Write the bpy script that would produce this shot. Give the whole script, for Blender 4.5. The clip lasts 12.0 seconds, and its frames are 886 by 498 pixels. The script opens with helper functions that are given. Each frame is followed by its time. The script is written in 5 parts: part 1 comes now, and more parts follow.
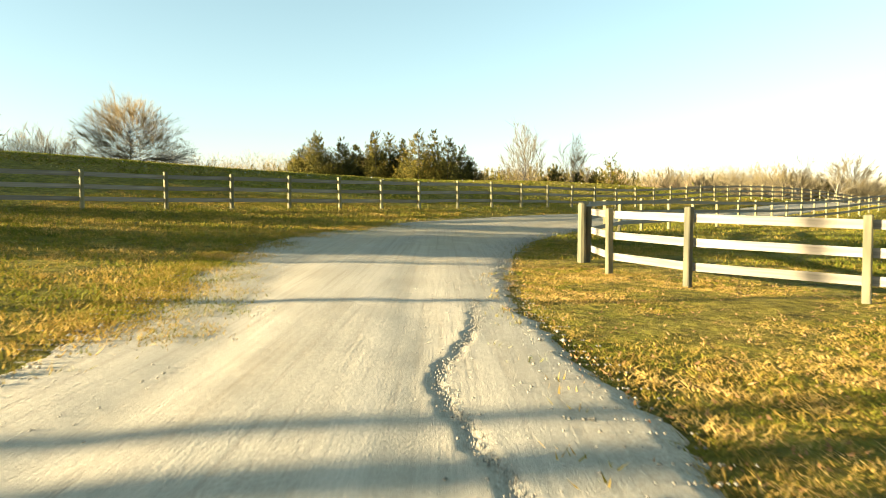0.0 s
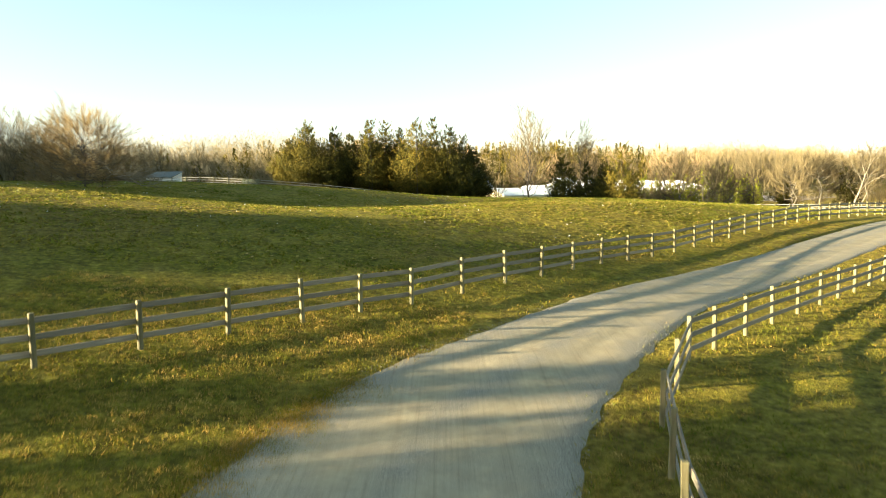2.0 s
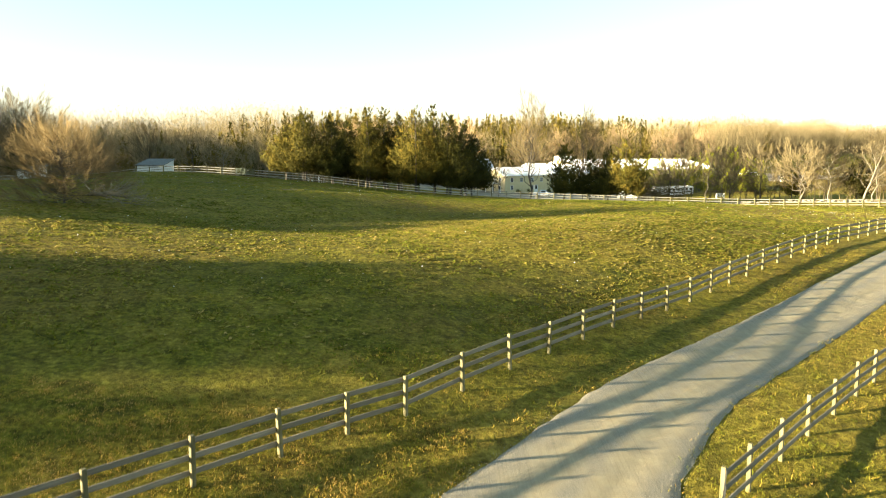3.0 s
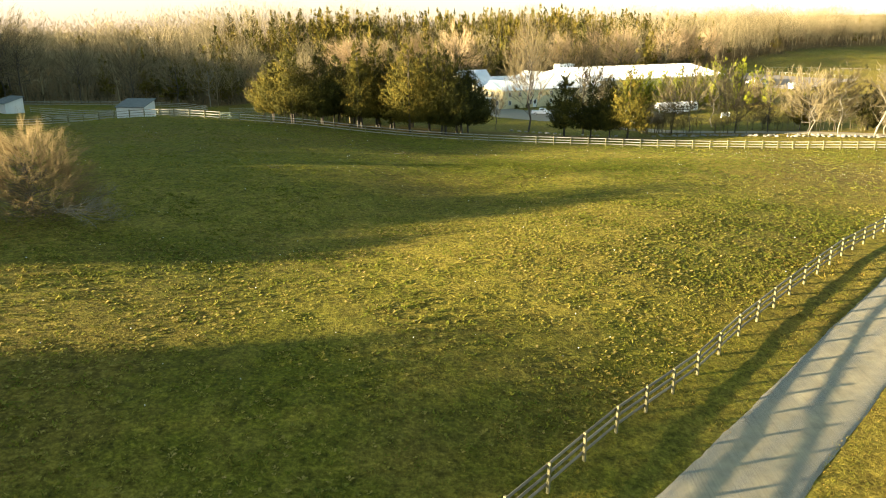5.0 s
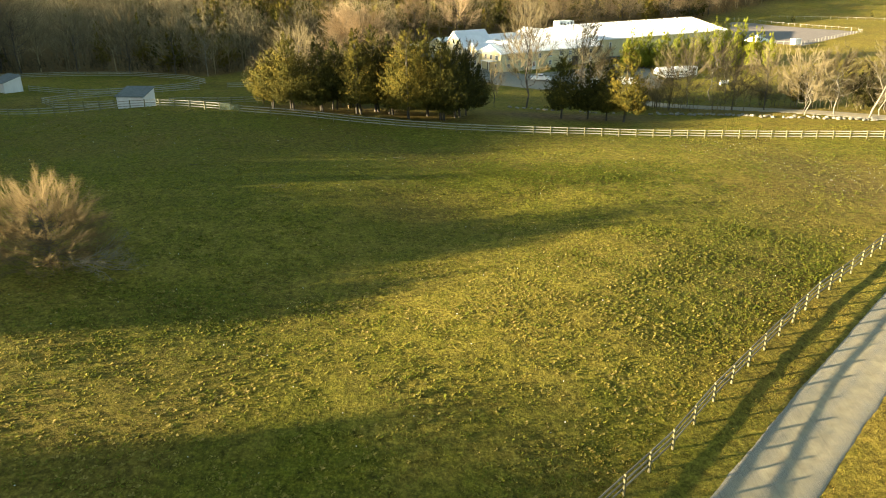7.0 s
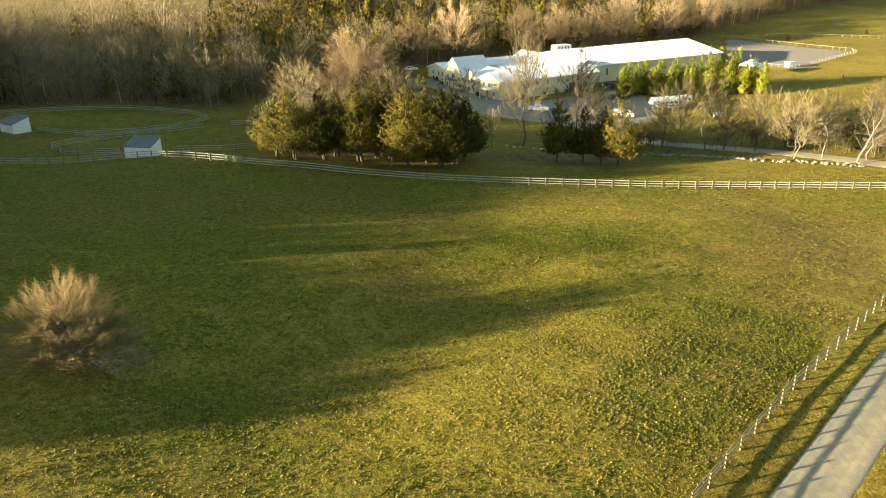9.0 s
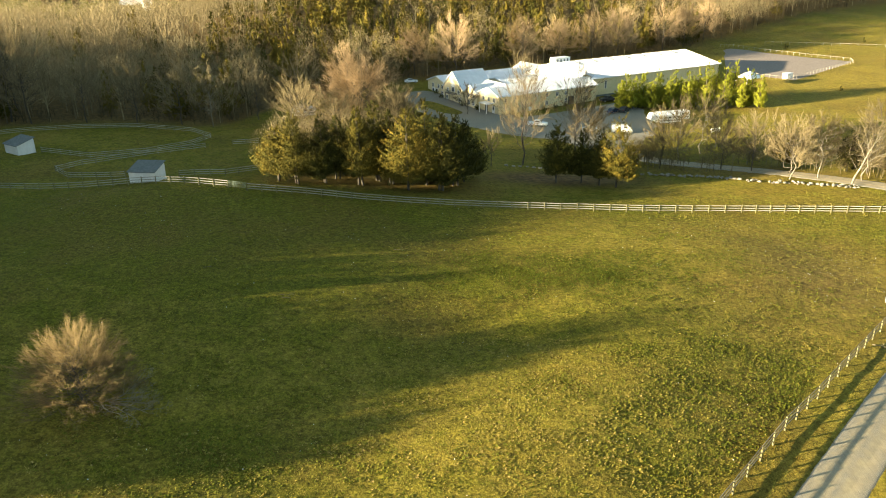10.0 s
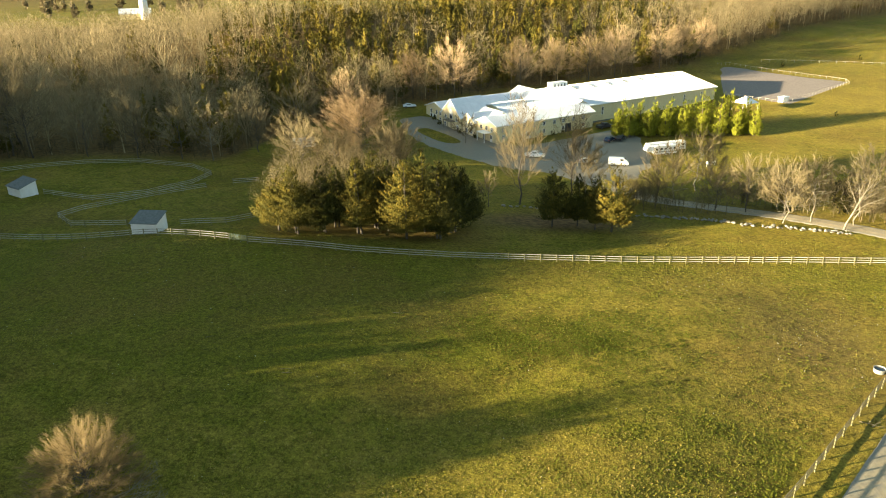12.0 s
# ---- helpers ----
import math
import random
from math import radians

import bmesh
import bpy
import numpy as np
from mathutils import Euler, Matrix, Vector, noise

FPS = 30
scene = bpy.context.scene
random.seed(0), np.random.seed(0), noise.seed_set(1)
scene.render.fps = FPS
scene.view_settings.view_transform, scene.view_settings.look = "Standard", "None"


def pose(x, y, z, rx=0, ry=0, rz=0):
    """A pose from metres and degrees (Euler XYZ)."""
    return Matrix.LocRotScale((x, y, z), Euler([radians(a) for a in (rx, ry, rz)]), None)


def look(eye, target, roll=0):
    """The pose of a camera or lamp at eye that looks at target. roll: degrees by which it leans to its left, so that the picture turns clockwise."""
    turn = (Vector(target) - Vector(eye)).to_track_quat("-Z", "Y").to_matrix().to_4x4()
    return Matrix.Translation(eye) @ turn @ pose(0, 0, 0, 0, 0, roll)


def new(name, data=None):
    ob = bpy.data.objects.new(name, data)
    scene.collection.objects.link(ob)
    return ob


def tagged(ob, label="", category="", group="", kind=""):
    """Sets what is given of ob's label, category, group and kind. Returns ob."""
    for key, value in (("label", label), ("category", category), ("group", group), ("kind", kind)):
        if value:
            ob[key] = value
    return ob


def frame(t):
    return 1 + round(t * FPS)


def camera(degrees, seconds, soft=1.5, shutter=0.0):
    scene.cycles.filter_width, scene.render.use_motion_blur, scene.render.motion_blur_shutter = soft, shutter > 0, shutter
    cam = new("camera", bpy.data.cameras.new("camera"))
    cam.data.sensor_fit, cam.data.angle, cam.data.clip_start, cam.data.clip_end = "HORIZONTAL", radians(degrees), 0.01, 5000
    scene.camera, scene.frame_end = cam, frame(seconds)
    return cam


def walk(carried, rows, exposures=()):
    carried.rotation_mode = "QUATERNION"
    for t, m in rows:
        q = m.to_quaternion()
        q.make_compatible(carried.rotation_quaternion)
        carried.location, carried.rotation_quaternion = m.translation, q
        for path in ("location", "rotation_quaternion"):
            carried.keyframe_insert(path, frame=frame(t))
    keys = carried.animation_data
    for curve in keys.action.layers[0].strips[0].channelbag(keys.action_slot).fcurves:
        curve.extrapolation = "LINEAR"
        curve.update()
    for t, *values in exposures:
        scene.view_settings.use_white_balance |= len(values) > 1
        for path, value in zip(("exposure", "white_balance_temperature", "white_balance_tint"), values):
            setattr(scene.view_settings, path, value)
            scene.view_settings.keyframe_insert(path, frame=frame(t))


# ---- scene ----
cam = camera(62.5, 12.0, soft=1.0, shutter=0.3)
PATH = [
    (0, (0.122, 0.301, 1.151), (0.118, 2.299, 1.065), 0.1),
    (0.5, (0.143, 2.226, 1.297), (0.139, 4.225, 1.211), 0.1),
    (1, (0.139, 4.597, 2.01), (0.135, 6.595, 1.916), 0.0),
    (1.5, (0.142, 7.067, 3.657), (0.137, 9.064, 3.541), 0.0),
    (2, (0.12, 9.284, 5.864), (0.115, 11.277, 5.693), -0.2),
    (2.5, (0.131, 11.211, 7.959), (0.125, 13.199, 7.745), 0.2),
    (3, (0.134, 12.83, 10.114), (0.131, 14.813, 9.85), 0.2),
    (3.5, (0.181, 14.339, 12.293), (0.181, 16.312, 11.967), 0.3),
    (5.5, (0.488, 18.147, 21.441), (0.492, 20.042, 20.802), -0.4),
    (6, (0.507, 18.055, 23.711), (0.511, 19.931, 23.017), -0.4),
    (6.5, (0.517, 17.89, 25.972), (0.522, 19.751, 25.239), -0.4),
    (7, (0.632, 17.85, 28.222), (0.635, 19.709, 27.484), -0.6),
    (9, (0.932, 17.584, 37.245), (0.935, 19.439, 36.499), -0.7),
    (9.5, (0.967, 17.561, 39.382), (0.97, 19.417, 38.635), -0.8),
    (10, (0.99, 17.516, 41.568), (0.992, 19.371, 40.821), -0.9),
    (10.5, (1.124, 17.559, 43.866), (1.125, 19.413, 43.117), -1.0),
    (11, (1.254, 17.857, 46.096), (1.256, 19.711, 45.345), -0.9),
    (11.5, (1.312, 18.395, 48.378), (1.315, 20.248, 47.626), -0.9),
    (12, (1.455, 19.158, 50.599), (1.458, 21.011, 49.846), -1.1),
]
walk(cam, [(t, look(eye, target, roll)) for t, eye, target, roll in PATH], [(0, 2.84, 6700, 10), (1.0, 2.9, 6700, 10), (2.0, 3.02, 6700, 10), (3.5, 3.05, 6700, 10), (6.0, 2.92, 6700, 10), (8.0, 2.86, 6700, 10), (12, 2.86, 6700, 10)])

# ---- light ----
SUN_AZ, SUN_EL = radians(17), radians(8.2)
SUN_WAY = Vector((math.cos(SUN_AZ) * math.cos(SUN_EL), math.sin(SUN_AZ) * math.cos(SUN_EL), -math.sin(SUN_EL)))
world = bpy.data.worlds.new("sky")
scene.world = world
world.use_nodes = True
sky = world.node_tree.nodes.new("ShaderNodeTexSky")
sky.sky_type, sky.sun_disc = "NISHITA", False
sky.sun_elevation, sky.sun_rotation = SUN_EL, radians(253)
sky.dust_density, sky.ozone_density, sky.air_density = 0.5, 1.4, 0.9
back = world.node_tree.nodes["Background"]
back.inputs["Strength"].default_value = 0.05
pale = world.node_tree.nodes.new("ShaderNodeHueSaturation")
pale.inputs["Hue"].default_value, pale.inputs["Saturation"].default_value = 0.462, 0.8
world.node_tree.links.new(sky.outputs["Color"], pale.inputs["Color"])
world.node_tree.links.new(pale.outputs["Color"], back.inputs["Color"])
sun_data = bpy.data.lights.new("sun", "SUN")
sun_data.energy, sun_data.angle, sun_data.color = 5.0, radians(0.6), (1.0, 0.86, 0.55)
sun = new("sun", sun_data)
sun.matrix_world = look(Vector((-200, -100, 60)), Vector((-200, -100, 60)) + SUN_WAY)


# ---- materials ----
def material(name, rough=0.8, metal=0.0):
    m = bpy.data.materials.new(name)
    m.use_nodes = True
    nt = m.node_tree
    b = nt.nodes["Principled BSDF"]
    b.inputs["Roughness"].default_value, b.inputs["Metallic"].default_value = rough, metal
    return m, nt, b


def node(nt, kind, links=(), **settings):
    n = nt.nodes.new(kind)
    for key, value in settings.items():
        n.inputs[key.replace("_", " ")].default_value = value
    for source, target in links:
        nt.links.new(source, n.inputs[target])
    return n


def noise_at(nt, scale, detail=4.0, stretch=None, rough=0.55, coords="Object"):
    tc = nt.nodes.new("ShaderNodeTexCoord")
    out = tc.outputs[coords]
    if stretch:
        mp = nt.nodes.new("ShaderNodeMapping")
        mp.inputs["Scale"].default_value = stretch
        nt.links.new(out, mp.inputs["Vector"])
        out = mp.outputs["Vector"]
    n = nt.nodes.new("ShaderNodeTexNoise")
    n.inputs["Scale"].default_value, n.inputs["Detail"].default_value = scale, detail
    n.inputs["Roughness"].default_value = rough
    nt.links.new(out, n.inputs["Vector"])
    return n.outputs["Fac"]


def ramp(nt, fac, stops):
    r = nt.nodes.new("ShaderNodeValToRGB")
    e = r.color_ramp.elements
    e[0].position, e[0].color = stops[0][0], (*stops[0][1], 1)
    e[1].position, e[1].color = stops[-1][0], (*stops[-1][1], 1)
    for p, c in stops[1:-1]:
        k = e.new(p)
        k.color = (*c, 1)
    nt.links.new(fac, r.inputs["Fac"])
    return r.outputs["Color"]


def mix(nt, fac, a, b, mode="MIX"):
    n = nt.nodes.new("ShaderNodeMix")
    n.data_type, n.blend_type = "RGBA", mode
    for slot, value in (("Factor", fac), ("A", a), ("B", b)):
        sock = [s for s in n.inputs if s.name == slot and s.enabled][0]
        if isinstance(value, (int, float)):
            sock.default_value = value
        elif isinstance(value, tuple):
            sock.default_value = (*value, 1)
        else:
            nt.links.new(value, sock)
    return [s for s in n.outputs if s.enabled][0]


def bump(nt, b, height, strength, distance):
    n = nt.nodes.new("ShaderNodeBump")
    n.inputs["Strength"].default_value, n.inputs["Distance"].default_value = strength, distance
    nt.links.new(height, n.inputs["Height"])
    nt.links.new(n.outputs["Normal"], b.inputs["Normal"])


def grained(name, dark, light, scale=6.0, rough=0.8, metal=0.0, relief=0.3, depth=0.01, stretch=None, stain=None, per_object=0.0):
    """A surface whose colour wanders between two tones at two scales."""
    m, nt, b = material(name, rough, metal)
    fine = noise_at(nt, scale, 6, stretch)
    col = ramp(nt, fine, [(0.3, dark), (0.7, light)])
    coarse = noise_at(nt, scale * 0.13, 3, None)
    low = tuple(0.72 * a + 0.28 * c for a, c in zip(dark, stain or dark))
    col = mix(nt, coarse, col, low, "MIX") if stain else col
    if per_object:
        info = nt.nodes.new("ShaderNodeObjectInfo")
        hue = nt.nodes.new("ShaderNodeHueSaturation")
        rng = nt.nodes.new("ShaderNodeMapRange")
        rng.inputs["To Min"].default_value, rng.inputs["To Max"].default_value = 1 - per_object, 1 + per_object
        nt.links.new(info.outputs["Random"], rng.inputs["Value"])
        nt.links.new(rng.outputs["Result"], hue.inputs["Value"])
        nt.links.new(col, hue.inputs["Color"])
        col = hue.outputs["Color"]
    nt.links.new(col, b.inputs["Base Color"])
    if relief:
        bump(nt, b, fine, relief, depth)
    return m


def tinted(name, stops, rough=0.9, through_light=0.0):
    """Foliage and twigs: the tone of each plant comes from its own tint."""
    m, nt, b = material(name, rough)
    at = nt.nodes.new("ShaderNodeAttribute")
    at.attribute_name = "tint"
    col = ramp(nt, at.outputs["Fac"], stops)
    nt.links.new(col, b.inputs["Base Color"])
    b.inputs["Specular IOR Level"].default_value = 0.15
    if through_light:
        tr = nt.nodes.new("ShaderNodeBsdfTranslucent")
        nt.links.new(col, tr.inputs["Color"])
        mx = nt.nodes.new("ShaderNodeMixShader")
        mx.inputs["Fac"].default_value = through_light
        nt.links.new(b.outputs["BSDF"], mx.inputs[1])
        nt.links.new(tr.outputs["BSDF"], mx.inputs[2])
        nt.links.new(mx.outputs["Shader"], nt.nodes["Material Output"].inputs["Surface"])
    return m


def ground_material():
    m, nt, b = material("pasture", 0.95)
    b.inputs["Specular IOR Level"].default_value = 0.1
    wide, mid, fine = noise_at(nt, 0.045, 4), noise_at(nt, 0.4, 5), noise_at(nt, 5.0, 6, None, 0.7)
    green = ramp(nt, fine, [(0.28, (0.04, 0.046, 0.004)), (0.5, (0.112, 0.108, 0.009)), (0.72, (0.26, 0.225, 0.024))])
    straw = ramp(nt, fine, [(0.28, (0.12, 0.08, 0.012)), (0.5, (0.25, 0.185, 0.03)), (0.74, (0.42, 0.325, 0.065))])
    at = nt.nodes.new("ShaderNodeAttribute")
    at.attribute_name = "dry"
    s = node(nt, "ShaderNodeMath", [(wide, 0), (mid, 1)])
    s.operation = "ADD"
    s2 = node(nt, "ShaderNodeMath", [(s.outputs[0], 0), (at.outputs["Fac"], 1)])
    s2.operation = "ADD"
    rng = nt.nodes.new("ShaderNodeMapRange")
    rng.inputs["From Min"].default_value, rng.inputs["From Max"].default_value = 0.85, 1.45
    nt.links.new(s2.outputs[0], rng.inputs["Value"])
    col = mix(nt, rng.outputs["Result"], green, straw)
    russet = ramp(nt, fine, [(0.28, (0.07, 0.042, 0.008)), (0.5, (0.15, 0.098, 0.02)), (0.72, (0.27, 0.185, 0.045))])
    col = mix(nt, ramp(nt, noise_at(nt, 0.055, 6, None, 0.6), [(0.46, (0, 0, 0)), (0.64, (0.55, 0.55, 0.55))]), col, russet)
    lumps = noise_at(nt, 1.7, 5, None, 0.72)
    # the bump's lump noise also scales the colour: hollows darker, tops lighter
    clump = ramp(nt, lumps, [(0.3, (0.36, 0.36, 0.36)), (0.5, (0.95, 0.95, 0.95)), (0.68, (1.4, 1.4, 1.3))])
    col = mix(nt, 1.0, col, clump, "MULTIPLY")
    wd = nt.nodes.new("ShaderNodeAttribute")
    wd.attribute_name = "wooded"
    col = mix(nt, wd.outputs["Fac"], col, ramp(nt, noise_at(nt, 0.9, 6), [(0.35, (0.085, 0.054, 0.024)), (0.65, (0.21, 0.13, 0.052))]))
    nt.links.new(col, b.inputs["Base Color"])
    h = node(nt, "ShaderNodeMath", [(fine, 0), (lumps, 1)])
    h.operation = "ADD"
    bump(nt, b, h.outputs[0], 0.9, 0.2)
    return m


def road_material():
    m, nt, b = material("packed_dirt", 0.9)
    b.inputs["Specular IOR Level"].default_value = 0.25
    wide, grit = noise_at(nt, 0.35, 5), noise_at(nt, 38.0, 4, None, 0.8)
    streak = noise_at(nt, 1.0, 4, (2.2, 0.12, 1.0))
    a = ramp(nt, wide, [(0.3, (0.36, 0.305, 0.22)), (0.7, (0.55, 0.48, 0.37))])
    s = ramp(nt, streak, [(0.35, (0.33, 0.265, 0.185)), (0.65, (0.58, 0.505, 0.4))])
    g = ramp(nt, grit, [(0.3, (0.15, 0.125, 0.09)), (0.5, (0.36, 0.31, 0.23)), (0.72, (0.62, 0.56, 0.45))])
    at = nt.nodes.new("ShaderNodeAttribute")
    at.attribute_name = "dry"
    base = mix(nt, 0.45, a, s)
    f = node(nt, "ShaderNodeMath", [(at.outputs["Fac"], 0)])
    f.operation = "MULTIPLY_ADD"
    f.inputs[1].default_value, f.inputs[2].default_value = 0.7, 0.22
    tc = nt.nodes.new("ShaderNodeTexCoord")
    sep = node(nt, "ShaderNodeSeparateXYZ", [(tc.outputs["Object"], 0)])
    along = nt.nodes.new("ShaderNodeMapRange")
    along.inputs["From Min"].default_value, along.inputs["From Max"].default_value = 11, 24
    nt.links.new(sep.outputs["Y"], along.inputs["Value"])
    worn = ramp(nt, noise_at(nt, 1.6, 6, None, 0.65), [(0.3, (0.26, 0.21, 0.135)), (0.7, (0.42, 0.345, 0.22))])
    stony = ramp(nt, grit, [(0.3, (0.105, 0.09, 0.064)), (0.5, (0.24, 0.212, 0.165)), (0.72, (0.5, 0.455, 0.375))])
    k2 = node(nt, "ShaderNodeMath", [(at.outputs["Fac"], 0), (noise_at(nt, 0.9, 4), 1)])
    k2.operation = "ADD"
    r2 = nt.nodes.new("ShaderNodeMapRange")
    r2.inputs["From Min"].default_value, r2.inputs["From Max"].default_value = 0.4, 1.05
    nt.links.new(k2.outputs[0], r2.inputs["Value"])
    grey = mix(nt, r2.outputs["Result"], worn, stony)
    col = mix(nt, along.outputs["Result"], mix(nt, f.outputs[0], base, g), grey)
    lines = noise_at(nt, 1.0, 3, (13.0, 0.22, 1.0), 0.6)
    col = mix(nt, 0.4, col, ramp(nt, lines, [(0.3, (0.62, 0.58, 0.52)), (0.45, (0.95, 0.94, 0.92)), (0.7, (1.18, 1.17, 1.15))]), "MULTIPLY")
    nt.links.new(col, b.inputs["Base Color"])
    h = node(nt, "ShaderNodeMath", [(lines, 0), (grit, 2)])
    h.operation, h.inputs[1].default_value = "MULTIPLY_ADD", 0.65
    bump(nt, b, h.outputs[0], 0.6, 0.018)
    return m


M_GROUND, M_ROAD = ground_material(), road_material()
M_GRAVEL = grained("gravel", (0.14, 0.125, 0.095), (0.27, 0.24, 0.185), 9.0, 0.95, relief=0.4, depth=0.03)
M_SAND = grained("arena_sand", (0.17, 0.13, 0.11), (0.26, 0.21, 0.18), 1.5, 0.95, relief=0.4, depth=0.05)
M_BLADE = tinted("grass_blade", [(0.0, (0.07, 0.09, 0.007)), (0.4, (0.16, 0.15, 0.014)), (0.6, (0.33, 0.205, 0.04)), (1.0, (0.5, 0.335, 0.105))], 0.85, 0.3)
M_WEED = tinted("weed_leaf", [(0.0, (0.07, 0.09, 0.006)), (0.4, (0.17, 0.17, 0.018)), (0.7, (0.29, 0.225, 0.045)), (1.0, (0.42, 0.3, 0.1))], 0.8, 0.3)
M_WOOD = grained("weathered_wood", (0.11, 0.094, 0.068), (0.25, 0.217, 0.168), 14.0, 0.85, relief=0.5, depth=0.008, stretch=(0.15, 1, 1), per_object=0.22)
M_POST = grained("weathered_post", (0.085, 0.075, 0.03), (0.2, 0.175, 0.09), 12.0, 0.85, relief=0.5, depth=0.008, stretch=(1, 1, 0.12), per_object=0.22)
# darker copy of the weathered post colour, for the verge corner only
M_DARKPOST = grained("dark_weathered_post", (0.05, 0.045, 0.022), (0.125, 0.11, 0.06), 12.0, 0.85, relief=0.5, depth=0.008, stretch=(1, 1, 0.12), per_object=0.22)
M_PALE = grained("pale_board", (0.18, 0.165, 0.13), (0.36, 0.335, 0.28), 12.0, 0.8, relief=0.3, depth=0.005, stretch=(0.15, 1, 1), per_object=0.15)
M_BARK = grained("bark", (0.035, 0.028, 0.021), (0.1, 0.082, 0.062), 5.0, 0.95, relief=0.8, depth=0.05, stretch=(1, 1, 0.25))
M_PALEBARK = grained("pale_bark", (0.1, 0.085, 0.06), (0.26, 0.225, 0.165), 2.0, 0.9, relief=0.4, depth=0.03)
M_TWIG = tinted("bare_twigs", [(0.0, (0.05, 0.039, 0.021)), (0.5, (0.165, 0.13, 0.07)), (1.0, (0.36, 0.285, 0.16))], 0.9, 0.22)
M_BRUSH = tinted("tan_twigs", [(0.0, (0.06, 0.038, 0.016)), (0.5, (0.165, 0.118, 0.055)), (1.0, (0.32, 0.235, 0.115))], 0.9, 0.2)
M_ROSY = tinted("rosy_twigs", [(0.0, (0.08, 0.05, 0.026)), (0.5, (0.2, 0.138, 0.078)), (1.0, (0.37, 0.265, 0.155))], 0.9, 0.22)
M_LITTER = tinted("dead_leaf", [(0.0, (0.12, 0.06, 0.03)), (1.0, (0.3, 0.16, 0.07))], 0.85, 0.2)
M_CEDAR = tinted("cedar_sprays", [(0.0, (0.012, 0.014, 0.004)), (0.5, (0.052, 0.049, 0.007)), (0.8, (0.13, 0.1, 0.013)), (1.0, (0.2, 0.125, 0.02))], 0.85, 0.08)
M_HEDGE = tinted("hedge_sprays", [(0.0, (0.11, 0.13, 0.01)), (1.0, (0.33, 0.32, 0.03))], 0.8, 0.25)
M_SIDING = grained("cream_siding", (0.6, 0.5, 0.29), (0.68, 0.575, 0.35), 1.2, 0.7, relief=0.1, depth=0.01)
M_ROOF = grained("white_metal_roof", (0.62, 0.64, 0.68), (0.72, 0.74, 0.78), 0.8, 0.42, 0.0, relief=0.05, depth=0.01)
M_TRIM = grained("white_paint", (0.74, 0.73, 0.7), (0.82, 0.81, 0.79), 3.0, 0.5, relief=0.1, depth=0.004)
M_GREENROOF = grained("grey_sheet_roof", (0.07, 0.08, 0.078), (0.14, 0.15, 0.145), 2.0, 0.6, relief=0.2, depth=0.01)
M_SHED = grained("whitewashed_boards", (0.66, 0.655, 0.64), (0.84, 0.835, 0.82), 2.5, 0.8, relief=0.3, depth=0.01, stretch=(1, 1, 0.2), stain=(0.25, 0.22, 0.18))
M_DARK = grained("dark_paint", (0.02, 0.02, 0.022), (0.04, 0.04, 0.045), 3.0, 0.35, relief=0)
M_TYRE = grained("rubber", (0.015, 0.015, 0.015), (0.03, 0.03, 0.03), 8.0, 0.85, relief=0.2, depth=0.01)
M_TUB = grained("grey_tub", (0.16, 0.16, 0.145), (0.26, 0.26, 0.24), 4.0, 0.7, relief=0.2, depth=0.01)
M_STEEL = grained("bright_steel", (0.5, 0.5, 0.5), (0.65, 0.65, 0.65), 5.0, 0.35, 0.9, relief=0)
M_STONE = grained("field_stone", (0.12, 0.105, 0.08), (0.27, 0.245, 0.2), 2.5, 0.9, relief=0.6, depth=0.05, per_object=0.25)
M_CARWHITE = grained("white_car_paint", (0.72, 0.73, 0.74), (0.78, 0.78, 0.79), 1.0, 0.25, relief=0)
M_CARBLUE = grained("dark_blue_car_paint", (0.02, 0.03, 0.05), (0.03, 0.04, 0.07), 1.0, 0.25, relief=0)
M_GATE = grained("green_gate_paint", (0.16, 0.2, 0.15), (0.25, 0.29, 0.22), 6.0, 0.5, 0.2, relief=0)
M_RED = grained("red_lens", (0.3, 0.02, 0.015), (0.36, 0.03, 0.02), 8.0, 0.25, relief=0.05, depth=0.002)


def glass_material():
    m, nt, b = material("window_glass", 0.08)
    b.inputs["Base Color"].default_value = (0.03, 0.035, 0.04, 1)
    return m


M_GLASS = glass_material()

# ---- land ----
HILLS = [(-78, 112, 50.0, 11.88), (-4, 70, 32.8, 11.64), (69, 221, 42.6, -2.38), (199, 415, 73.0, 4.87), (3, 44, 28.2, -5.13), (-80, 115, 31.8, -7.03), (102, 149, 48.4, 2.12), (-146, 3, 40.1, 7.43), (10, 74, 13.4, 10.70), (14, 68, 15.0, -5.88), (32, 176, 22.4, -1.94), (87, 70, 15.0, 4.18), (126, 356, 35.5, -1.89), (-12, 86, 27.4, -8.17), (5, 237, 25.6, -1.34), (7, 80, 11.9, -6.53), (-62, 166, 25.6, -1.57), (196, 355, 30.5, -1.58)]
# lesser swells of the pasture
SWELLS = [(-25, 105, 22, 1.55), (-55, 125, 9, 0.78), (10, 95, 12, 0.99), (-30, 40, 12, 0.71), (40, 110, 9, 0.65), (-5, 130, 12, -0.44), (-40, 80, 9, -1.0), (-10, 70, 9, -1.03), (-10, 90, 9, 0.7), (-5, 50, 9, 0.59), (-25, 135, 9, 0.27), (5, 115, 9, -0.58), (-45, 135, 9, 1.06), (25, 110, 9, 0.23)]
WOODED_RISES = [(-70, 400, 55, 17.0), (60, 470, 66, 18.0), (-220, 310, 70, 7.0), (260, 620, 110, 17.0)]


